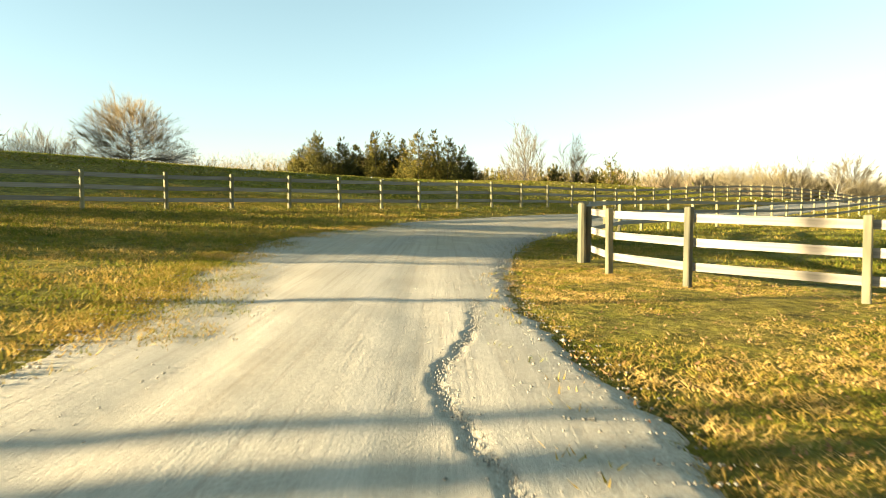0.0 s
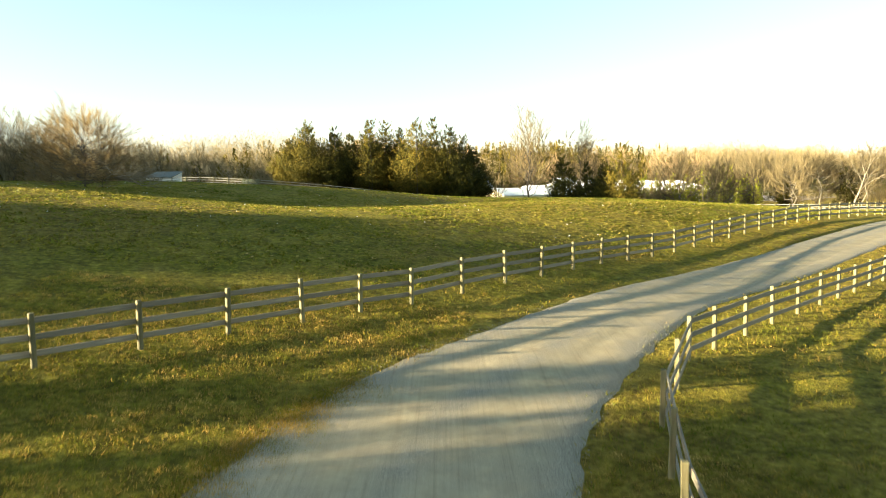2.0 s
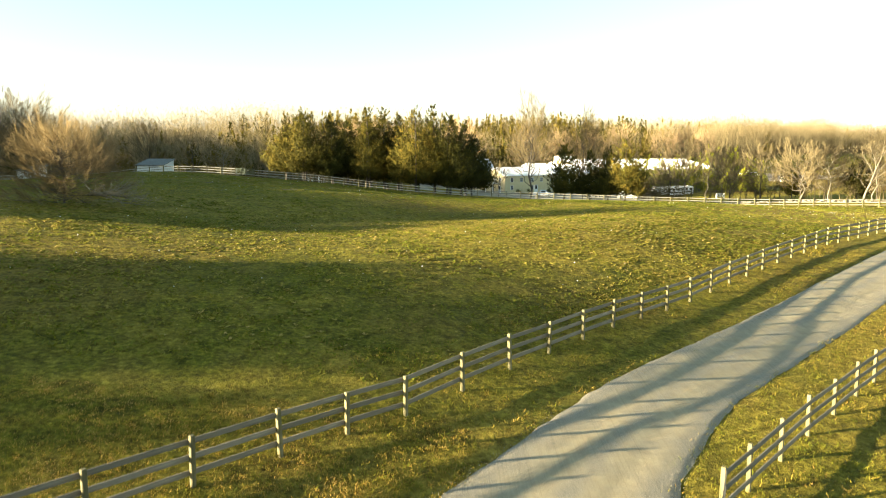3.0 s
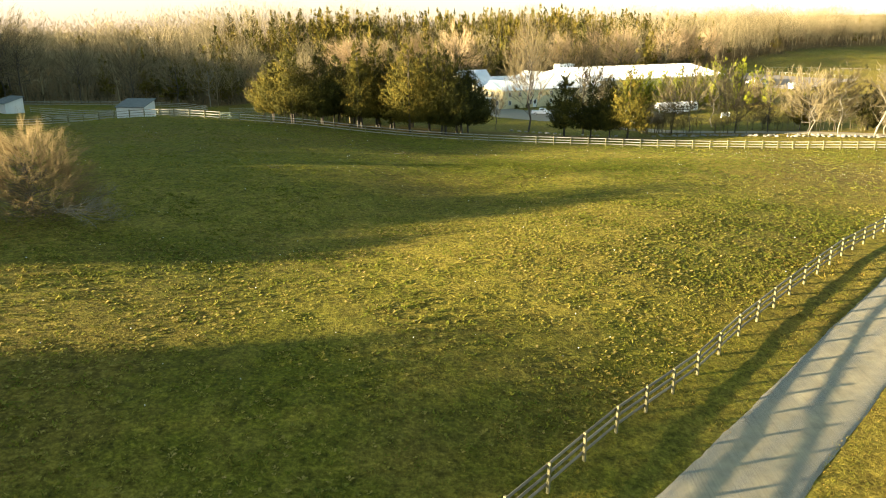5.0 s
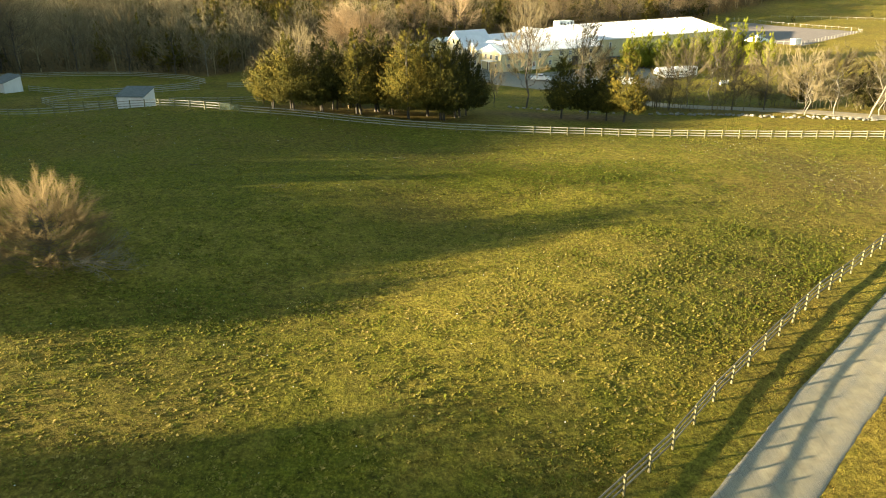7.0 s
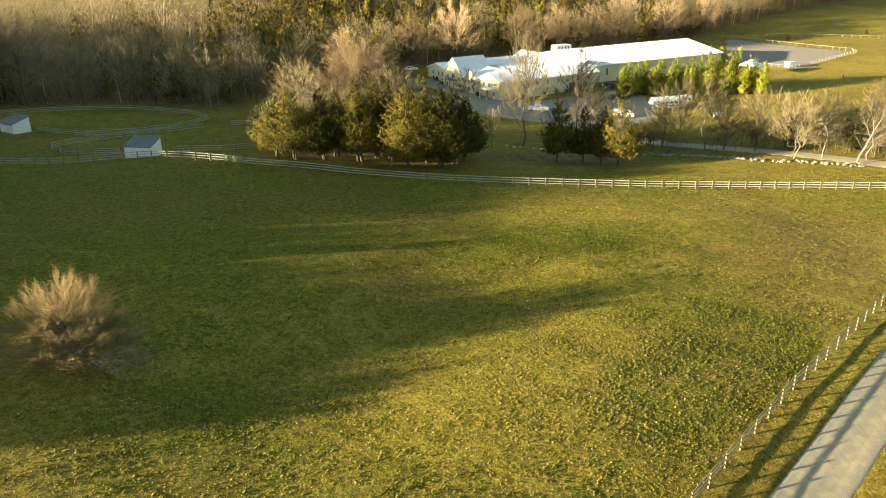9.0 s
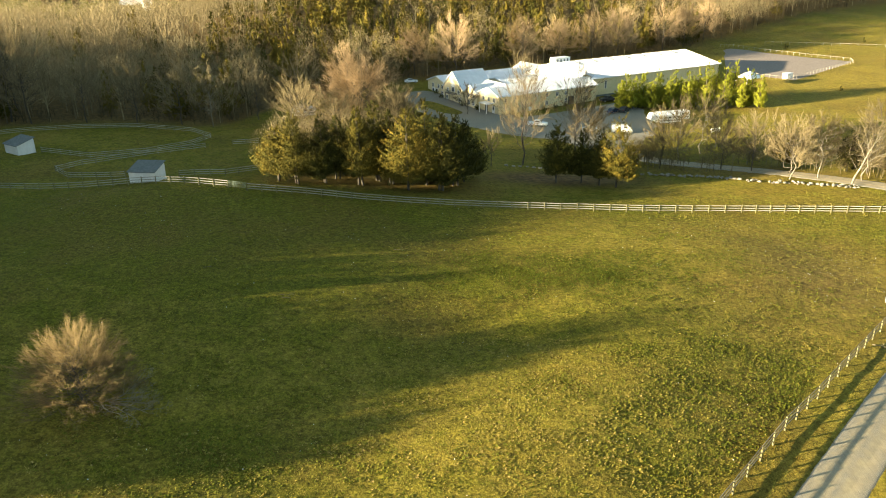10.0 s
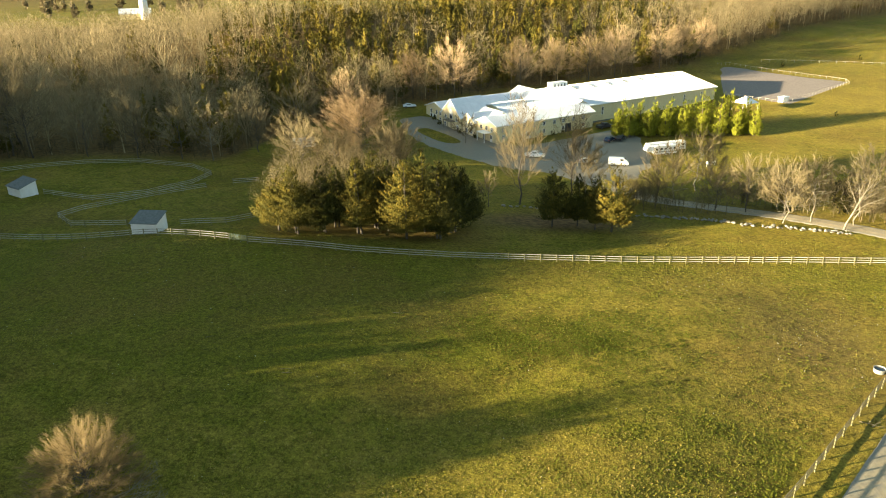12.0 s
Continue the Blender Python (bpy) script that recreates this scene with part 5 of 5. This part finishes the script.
KINDS = {
    "pickup_truck": (5.6, 1.95, [(-2.8, 0.45), (2.75, 0.45), (2.8, 0.85), (2.6, 1.05), (1.35, 1.15), (0.75, 1.78), (-0.75, 1.82), (-0.95, 1.2), (-2.75, 1.2), (-2.82, 0.8)], [(0.7, 1.2, 1.62, -0.7)]),
    "van": (5.2, 1.95, [(-2.6, 0.4), (2.6, 0.4), (2.65, 0.8), (2.35, 1.1), (1.55, 1.95), (1.2, 2.1), (-2.5, 2.12), (-2.62, 1.6)], [(1.35, 1.25, 1.8, 0.2)]),
    "car": (4.6, 1.8, [(-2.3, 0.38), (2.28, 0.38), (2.3, 0.7), (2.05, 0.88), (1.05, 0.96), (0.35, 1.4), (-1.05, 1.43), (-1.75, 1.0), (-2.28, 0.95)], [(0.45, 0.98, 1.3, -1.2)]),
}


def vehicle(kind, x, y, turn, paint, label):
    length, width, profile, _ = KINDS[kind]
    ob = thing(kind, (x, y, high(x, y) + 0.03), label, kind.replace("_", " "), "parked vehicles", turn=radians(turn))
    part("body", loft(profile, width, 0.16, "body", paint), ob)
    top = max(z for _, z in profile)
    belt = {"pickup_truck": 1.2, "van": 1.3, "car": 0.98}[kind]
    x0, x1 = {"pickup_truck": (-0.72, 0.85), "van": (0.25, 1.6), "car": (-1.3, 0.6)}[kind]
    for s in (-1, 1):
        part("side_window", done(box((x1 - x0 - 0.35, 0.03, (top - belt) * 0.62), ((x0 + x1) / 2 - 0.05, s * width * 0.462, belt + (top - belt) * 0.44), 0.01), "side_window", M_GLASS), ob)
        part("headlight", done(box((0.08, 0.3, 0.16), (length / 2 - 0.02, s * width * 0.36, 0.78), 0.02), "headlight", M_STEEL), ob)
        part("tail_light", done(box((0.06, 0.16, 0.25), (-length / 2 + 0.0, s * width * 0.4, 0.85), 0.02), "tail_light", M_RED), ob)
    part("windscreen", done(box((0.05, width * 0.72, (top - belt) * 1.02), (0, 0, 0), 0.01), "windscreen", M_GLASS), ob, Matrix.Translation((x1 + 0.16, 0, (top + belt) / 2)) @ Matrix.Rotation(radians(-40), 4, "Y"))
    part("bumper", done(box((0.14, width * 0.92, 0.2), (length / 2, 0, 0.48), 0.03), "bumper", M_DARK), ob)
    for fx in (0.31, -0.31):
        for s in (-1, 1):
            wheel(ob, fx * length, s * (width / 2 - 0.1))


vehicle("pickup_truck", 27.4, 214.2, -14, M_CARWHITE, "white pickup truck parked on the gravel yard")
vehicle("van", 48.2, 204.8, -14, M_CARWHITE, "white delivery van parked on the gravel yard")
vehicle("car", 51.5, 230.5, 55, M_CARBLUE, "dark car parked in front of the hedge")
vehicle("car", 55.2, 231.8, 55, M_DARK, "black car parked in front of the hedge")
vehicle("pickup_truck", 53.5, 246.5, 25, M_DARK, "black pickup truck parked at the stable's end")
vehicle("car", 40.6, 207.4, -10, M_STEEL, "silver car parked on the gravel yard")
vehicle("car", -8.9, 275.4, 10, M_CARWHITE, "white car parked at the edge of the woods")


def horse_trailer(x, y, turn, length, label, goose=True):
    ob = thing("horse_trailer", (x, y, high(x, y) + 0.03), label, "trailer", "horse trailers", turn=radians(turn))
    part("body", loft([(-length / 2, 0.55), (length / 2 - 0.4, 0.55), (length / 2, 0.9), (length / 2 - 0.1, 2.6), (length / 2 - 0.5, 2.75), (-length / 2 + 0.1, 2.75), (-length / 2, 2.6)], 2.3, 0.08, "body", M_CARWHITE), ob)
    if goose:
        part("gooseneck", loft([(-1.2, 1.5), (1.0, 1.5), (1.2, 1.9), (0.9, 2.7), (-1.2, 2.7)], 2.2, 0.08, "gooseneck", M_CARWHITE), ob, Matrix.Translation((length / 2 + 1.0, 0, 0)))
        part("landing_leg", done(box((0.15, 0.15, 1.5), (length / 2 + 1.4, 0, 0.75), 0.02), "landing_leg", M_STEEL), ob)
    for k in range(int(length / 1.4)):
        for s in (-1, 1):
            part("side_window", done(box((0.75, 0.04, 0.5), (-length / 2 + 0.9 + 1.35 * k, s * 1.13, 1.95), 0.01), "side_window", M_GLASS), ob)
    part("rear_door", done(box((0.05, 1.9, 1.9), (-length / 2 - 0.01, 0, 1.6), 0.01), "rear_door", M_TRIM), ob)
    for s in (-1, 1):
        part("stripe", done(box((length * 0.9, 0.03, 0.2), (0, s * 1.155, 1.2)), "stripe", M_CARBLUE), ob)
        for k in (-0.5, 0.5):
            wheel(ob, -0.6 + k * 0.95, s * 1.05)
    for k in range(3):
        part("roof_vent", done(box((0.5, 0.5, 0.12), (-length / 2 + 1.2 + k * length / 3.2, 0, 2.8), 0.03), "roof_vent", M_TRIM), ob)


horse_trailer(65.0, 217.4, 196, 9.6, "long white gooseneck horse trailer parked by the hedge")
horse_trailer(62.6, 213.8, 195, 7.2, "white horse trailer parked alongside a longer one")
horse_trailer(-36.5, 219.5, 8, 6.5, "white horse trailer parked behind bare trees", False)
# small fittings of the yard and meadows
jump = thing("jump_panel", (70.8, 200.2, high(70.8, 200.2)), "white wooden jump panel leaning on the lawn", "jump", turn=0.3)
part("panel", done(box((2.2, 0.08, 0.9), (0, 0, 0.75), 0.02), "panel", M_TRIM), jump)
for s in (-1, 1):
    part("leg", done(box((0.1, 0.5, 1.2), (s * 1.15, 0, 0.6), 0.02), "leg", M_TRIM), jump)
kiosk = thing("judges_booth", (121.8, 274.2, high(121.8, 274.2)), "small white judge's booth beside the arena", "booth", turn=U_AZ)
part("wall", done(box((3.0, 2.0, 1.7), (0, 0, 0.85), 0.03), "wall", M_TRIM), kiosk)
part("roof", done(box((3.4, 2.4, 0.15), (0, 0, 1.78), 0.03), "roof", M_ROOF), kiosk)
tent = thing("canopy_tent", (103.5, 262.0, high(103.5, 262.0)), "white peaked canopy tent behind the hedge", "tent", turn=U_AZ)
bm = bmesh.new()
bmesh.ops.create_cone(bm, cap_ends=True, segments=4, radius1=4.4, radius2=0.1, depth=2.0, matrix=Matrix.Translation((0, 0, 4.2)) @ Matrix.Rotation(math.pi / 4, 4, "Z"))
part("canopy", done(bm, "canopy", M_TRIM), tent)
for sx in (-1, 1):
    for sy in (-1, 1):
        part("pole", done(box((0.08, 0.08, 3.3), (sx * 2.9, sy * 2.9, 1.65)), "pole", M_STEEL), tent)
ARENA_POST = done(box((0.1, 0.1, 1.35), (0, 0, 0.6), 0.015), "post", M_PALE)
ARENA_RAIL = board(0.04, 0.06, M_PALE)
fence(spaced([(108, 284), (121, 270.6, 8), (158.5, 300.5, 20), (160, 306, 3), (130, 347, 20), (124, 346, 3)]), "white rail fence round the sand riding arena", 1.2, ARENA_POST, ARENA_RAIL, (1.1,), 0.07, seed=15, name="arena_fence")
fence(spaced([(146, 352), (176, 345, 9), (215, 330, 12), (250, 318, 10)]), "thin pale paddock fence across the far meadow", 1.2, ARENA_POST, ARENA_RAIL, (1.1,), 0.07, seed=16)
for x, y, s in ((150, 340, 2.4), (190, 352, 2.0), (205, 318, 1.6), (128, 250, 1.5), (150, 243, 1.8)):
    single("meadow_shrub", tri_mesh("meadow_shrub", CONIFER[0][0] * 0.12 * s * np.array((1.6, 1.6, 1.0)), CONIFER[0][1], M_CEDAR, np.full(len(CONIFER[0][0]), 0.3)), "small dark shrub standing in the far meadow", "shrub", "meadow shrubs", at=Matrix.Translation((x, y, high(x, y) - 0.1)))
# rubber water tub by the fence
tub = thing("water_tub", (54.3, 95.3, high(54.3, 95.3)), "grey round water tub beside the pasture fence", "tub")
bm = bmesh.new()
rings = []
for r, z in ((0.62, 0), (0.72, 0.55), (0.74, 0.6), (0.66, 0.6), (0.64, 0.5), (0.55, 0.08)):
    rings.append([bm.verts.new((r * math.cos(k * 2 * math.pi / 20), r * math.sin(k * 2 * math.pi / 20), z)) for k in range(20)])
for a, b2 in zip(rings, rings[1:]):
    for k in range(20):
        bm.faces.new((a[k], a[(k + 1) % 20], b2[(k + 1) % 20], b2[k]))
bm.faces.new(rings[-1])
part("shell", done(bm, "shell", M_TUB), tub)
bm = bmesh.new()
bmesh.ops.create_circle(bm, cap_ends=True, segments=20, radius=0.63)
part("water", done(bm, "water", M_GLASS), tub, Matrix.Translation((0, 0, 0.46)))
# branches lying in the pasture
for k, (x, y, l, a) in enumerate([(-17.6, 92.8, 1.9, 0.2), (-17.2, 92.0, 1.2, 0.1), (-28.4, 100.1, 1.0, 0.4), (-5.5, 109.5, 1.4, -0.2), (46.2, 84.9, 2.2, -0.5), (47.2, 84.0, 1.6, 0.6)]):
    pieces = []
    grow(random.Random(600 + k), (0, 0, 0.08), (math.cos(a), math.sin(a), 0), l, 0.05, 0, FALLEN | dict(count=[1, 3, 2], crook=0.08, lift=[0, 0, 0]), pieces)
    V, T = tubes(pieces, 0.006)
    V[:, 2] = np.clip(V[:, 2], 0.02, 0.4)
    single("fallen_branch", tri_mesh("fallen_branch", V, T, M_PALEBARK), "pale fallen branch lying in the pasture", "branch", "fallen branches", at=Matrix.Translation((x, y, high(x, y))))
# far farm with its silo
farm = thing("far_farm", (-280, 698, high(-280, 698)), "distant white farm building with a blue-grey roof", "barn", turn=0.25)
part("wall", gable_walls(26, 12, 5, 4), farm)
part("roof", prism_roof(26, 12, 4, seams=2.0), farm, Matrix.Translation((0, 0, 5)))
silo = thing("silo", (-258, 700, high(-258, 700)), "pale round concrete silo beside the distant farm", "silo")
bm = bmesh.new()
bmesh.ops.create_cone(bm, cap_ends=True, segments=24, radius1=3.6, radius2=3.6, depth=15, matrix=Matrix.Translation((0, 0, 7.5)))
part("shaft", done(bm, "shaft", M_TRIM), silo)
bm = bmesh.new()
bmesh.ops.create_uvsphere(bm, u_segments=20, v_segments=10, radius=3.6, matrix=Matrix.Translation((0, 0, 15)) @ Matrix.Diagonal((1, 1, 0.6, 1)))
part("dome", done(bm, "dome", M_ROOF, True), silo)


# shrubs and lawn before the stable
patch("lawn_island", [(-1, 236), (3, 231), (7, 230), (8, 234), (3, 243), (-3, 250), (-6, 246)], M_GROUND, "small oval lawn inside the yard", "lawn", 0.05)
for k, (u, v) in enumerate([(-1.6, 8.6), (-1.4, 9.8), (-2.6, 16.6), (-2.8, 28.6), (-1.2, 34.5), (4, -1.3), (8, -1.4), (15.5, -1.3), (20, -1.4), (24, -1.3)]):
    q = HOUSE_AT + Vector((u * math.cos(U_AZ) - v * math.sin(U_AZ), u * math.sin(U_AZ) + v * math.cos(U_AZ), 0))
    evergreen("shrub", q.x, q.y, 700 + k, 1.3 + 0.3 * (k % 3), 0.9, "low dark clipped shrub against the stable wall", "shrubs along the stable", 260, 0.22, 0.05, shape=0.4)


# ---- grass, weeds and loose stones ----
def blades(name, x, y, tall, wide, tone, label, mat, lean=0.5, per=1, seed=1, lift=0.0):
    rs = np.random.RandomState(seed)
    n = len(x)
    z = heights(x, y) - 0.01 + lift
    a = rs.uniform(0, 2 * np.pi, n)
    h, w = tall * rs.uniform(0.55, 1.3, n), wide * rs.uniform(0.6, 1.3, n)
    dx, dy = rs.normal(0, lean, n) * h, rs.normal(0, lean, n) * h
    V = np.empty((n, 3, 3))
    V[:, 0] = np.stack([x - np.cos(a) * w, y - np.sin(a) * w, z], 1)
    V[:, 1] = np.stack([x + np.cos(a) * w, y + np.sin(a) * w, z], 1)
    V[:, 2] = np.stack([x + dx, y + dy, z + h], 1)
    tint = np.clip(tone + rs.normal(0, 0.13, n), 0, 1).repeat(3)
    single(name, tri_mesh(name, V.reshape(-1, 3), np.arange(3 * n).reshape(-1, 3), mat, tint), label, "grass", kind="stuff")


def tufts(rs, n, x0, x1, y0, y1, power, per, spread, clear=0.05):
    """Places of blades in small tufts, thinning with distance along y, off the track."""
    m = n // per
    x, y = rs.uniform(x0, x1, m), y0 + (y1 - y0) * rs.uniform(0, 1, m) ** power
    ok = road_distance(x, y) > clear - 0.9 * rs.uniform(0, 1, m) ** 3 - (x < 0) * (y > 6) * (y < 30) * np.clip(0.2 + 1.3 * wobble(x, y, 1.1), 0, 1.4) * rs.uniform(0, 1, m)
    x, y = x[ok].repeat(per), y[ok].repeat(per)
    return x + rs.normal(0, spread, len(x)), y + rs.normal(0, spread, len(x))


rs = np.random.RandomState(71)
x, y = tufts(rs, 200000, 0.5, 12, 1.5, 24, 1.6, 8, 0.06)
blades("verge_grass", x, y, 0.04, 0.0075, 0.64 + 0.28 * wobble(x, y, 0.7) + 0.3 * wobble(y, x, 0.22) - 0.25 * np.clip((x - 6) / 5, 0, 1), "short straw-coloured verge grass mixed with green", M_BLADE, 1.3, seed=72)
x, y = tufts(rs, 110000, -14, 1, 2, 36, 1.3, 5, 0.06)
blades("verge_grass", x, y, 0.07, 0.011, 0.5 + 0.2 * wobble(x, y, 1.3) + 0.15 * wobble(y, x, 0.4), "short straw-coloured verge grass mixed with green", M_BLADE, 0.7, seed=73, lift=0.035)
k = np.argmax(ROAD[:, 1] > 7) + rs.randint(0, 84, 210)
cx, cy = ROAD[k, 0] - ROAD[k, 2] / 2 + rs.uniform(-0.3, 1.0, 210) ** 2 * 1.3, ROAD[k, 1] + rs.uniform(-0.2, 0.2, 210)
k = rs.randint(0, 210, 36000)
x, y = cx[k] + rs.normal(0, 0.2, 36000), cy[k] + rs.normal(0, 0.32, 36000)
blades("shoulder_grass", x, y, 0.06, 0.011, 0.5 + 0.2 * wobble(x, y, 0.8), "ragged mats of grass creeping over the track's edge", M_BLADE, 0.8, seed=77, lift=0.03)
x, y = tufts(rs, 150000, -20, 42, 18, 70, 1.2, 5, 0.12)
ok = y - 1.035 * x < 44
x, y = x[ok], y[ok]
blades("paddock_grass", x, y, 0.11, 0.016, 0.36 + 0.22 * wobble(x, y, 2.5), "short green and straw grass along the track", M_BLADE, 0.7, seed=74)
x, y = tufts(rs, 190000, -88, 82, 38, 142, 1.1, 6, 0.16, 1.5)
ok = y - 1.035 * x > 39
x, y = x[ok], y[ok]
tone = 0.36 + 0.3 * wobble(x, y, 7.0) + 0.12 * wobble(x, y, 1.9)
blades("pasture_weeds", x, y, 0.1 + 0.035 * wobble(x, y, 5.0), 0.055, tone, "low leafy weeds and grass over the pasture", M_WEED, 1.1, seed=75)


def rosettes(name, x, y, size, tone, label, seed, leaves=6):
    """Low broad-leaved weeds: each a ring of upturned leaves of two faces."""
    rs = np.random.RandomState(seed)
    n = len(x)
    z = heights(x, y)
    a = rs.uniform(0, 2 * np.pi, (n, 1)) + np.arange(leaves) * 2 * np.pi / leaves + rs.normal(0, 0.25, (n, leaves))
    L = (size * rs.uniform(0.6, 1.3, n))[:, None] * rs.uniform(0.6, 1.2, (n, leaves))
    up = rs.uniform(0.1, 0.65, (n, leaves))
    c, s = np.cos(a), np.sin(a)
    o = np.stack([x, y, z - 0.02], 1)[:, None] + np.zeros((n, leaves, 3))
    mid = o + np.stack([c * L * 0.6, s * L * 0.6, up * L * 0.6], 2)
    side = np.stack([-s, c, 0.25 * np.ones_like(c)], 2) * (L * 0.3)[:, :, None]
    tip = o + np.stack([c * L, s * L, up * L * 0.75], 2)
    V = np.stack([o, mid - side, mid + side, tip], 2).reshape(-1, 3)
    q = 4 * np.arange(n * leaves)
    T = np.concatenate([np.stack([q, q + 1, q + 2], 1), np.stack([q + 1, q + 3, q + 2], 1)])
    tint = np.clip(tone[:, None] + rs.normal(0, 0.1, (n, leaves)), 0, 1).reshape(-1).repeat(4)
    single(name, tri_mesh(name, V, T, M_WEED, tint), label, "weeds", kind="stuff")


x, y, tone = [], [], []
for cx, cy, sx, sy, n, t, loose in ((20, 71, 17, 9, 17500, 0.6, 2.6), (31, 77, 6, 6, 2300, 0.3, 2.0), (14.5, 102, 8, 4, 7600, 0.16, 1.3), (-18, 64, 7, 4, 1700, 0.3, 1.2), (33.3, 106, 9, 3, 900, 0.4, 1.2), (-40, 60, 25, 12, 1400, 0.5, 1.6), (-18, 50, 24, 8, 4600, 0.6, 2.2), (20, 118, 30, 9, 1500, 0.5, 1.4)):
    k = rs.randint(0, n // 14, n)
    bx, by = rs.normal(cx, sx, n // 14), rs.normal(cy, sy, n // 14)
    x.append(bx[k] + rs.normal(0, loose, n))
    y.append(by[k] + rs.normal(0, loose * 0.8, n))
    tone.append(t - 0.012 * np.clip(bx - 16, 0, 30)[k] * (t == 0.6) * (loose > 2.5) + 0.12 * rs.normal(0, 1, n // 14)[k])
x, y, tone = np.concatenate(x), np.concatenate(y), np.concatenate(tone)
ok = (road_distance(x, y) > 3.2) & (y < 133) & (y - 1.035 * x > 40) & (y > 40)
rosettes("leafy_weeds", x[ok], y[ok], 0.175, tone[ok], "clumps of broad leafy weeds over the sunlit slope", 91, 5)


def pebbles(name, x, y, size, label, seed, mat=None):
    rs = np.random.RandomState(seed)
    base = np.array([(1, 0, 0), (-1, 0, 0), (0, 1, 0), (0, -1, 0), (0, 0, 0.8), (0, 0, -0.8)], float)
    tri = np.array([(0, 2, 4), (2, 1, 4), (1, 3, 4), (3, 0, 4), (2, 0, 5), (1, 2, 5), (3, 1, 5), (0, 3, 5)])
    n = len(x)
    V = base[None] * (size * rs.uniform(0.4, 1.3, (n, 1, 1))) * rs.uniform(0.7, 1.2, (n, 6, 3))
    V += np.stack([x, y, heights(x, y) + 0.055], 1)[:, None]
    T = (tri[None] + 6 * np.arange(n)[:, None, None]).reshape(-1, 3)
    single(name, tri_mesh(name, V.reshape(-1, 3), T, mat or M_STONE), label, "gravel", kind="stuff")


k = rs.randint(0, 330, 9000)
s = np.where(rs.uniform(0, 1, 9000) < 0.6, -1, 1) * (0.5 - np.abs(rs.normal(0, 0.055, 9000)))
way = np.gradient(ROAD[:, :2], axis=0)
way /= np.linalg.norm(way, axis=1)[:, None]
pebbles("loose_gravel", ROAD[k, 0] + way[k, 1] * s * ROAD[k, 2] + rs.normal(0, 0.1, 9000), ROAD[k, 1] - way[k, 0] * s * ROAD[k, 2], 0.012, "loose pale gravel along the track's edges", 81)
k = rs.randint(0, 250, 2600)
s = rs.uniform(-0.46, 0.46, 2600)
pebbles("scattered_gravel", ROAD[k, 0] + way[k, 1] * s * ROAD[k, 2], ROAD[k, 1] + rs.uniform(0, 0.25, 2600), 0.011, "loose grit and small stones scattered over the track", 83)
k = rs.randint(180, 215, 26)
s = np.where(rs.uniform(0, 1, 26) < 0.85, -1, 1) * rs.uniform(0.42, 0.5, 26)
pebbles("edge_stones", ROAD[k, 0] + way[k, 1] * s * ROAD[k, 2], ROAD[k, 1], 0.045, "fist-sized stones at the track's edge", 84)
k = rs.randint(0, len(RUT), 900)
pebbles("rut_stones", RUT[k, 0] + 0.03 + rs.normal(0, 0.04, 900), RUT[k, 1] + rs.normal(0, 0.03, 900), 0.009, "small stones washed into the rut", 82)

# pale bits of litter in the grass
x, y = np.r_[rs.uniform(-60, 60, 420), rs.normal(52, 9, 160)], np.r_[rs.uniform(45, 135, 420), rs.normal(110, 10, 160)]
ok = road_distance(x, y) > 3
pebbles("pasture_specks", x[ok], y[ok], 0.045, "pale scattered flecks of litter in the pasture", 85, M_SHED)

# dead leaves blown into the verge
m = 2600
x, y = rs.uniform(0.8, 9, m), 1.5 + 16 * rs.uniform(0, 1, m) ** 1.4
ok = road_distance(x, y) > -0.4
x, y = x[ok], y[ok]
blades("fallen_leaves", x, y, 0.03, 0.015, np.full(len(x), 0.85), "curled brown leaves lying in the verge", M_LITTER, 0.9, seed=76, lift=0.03)
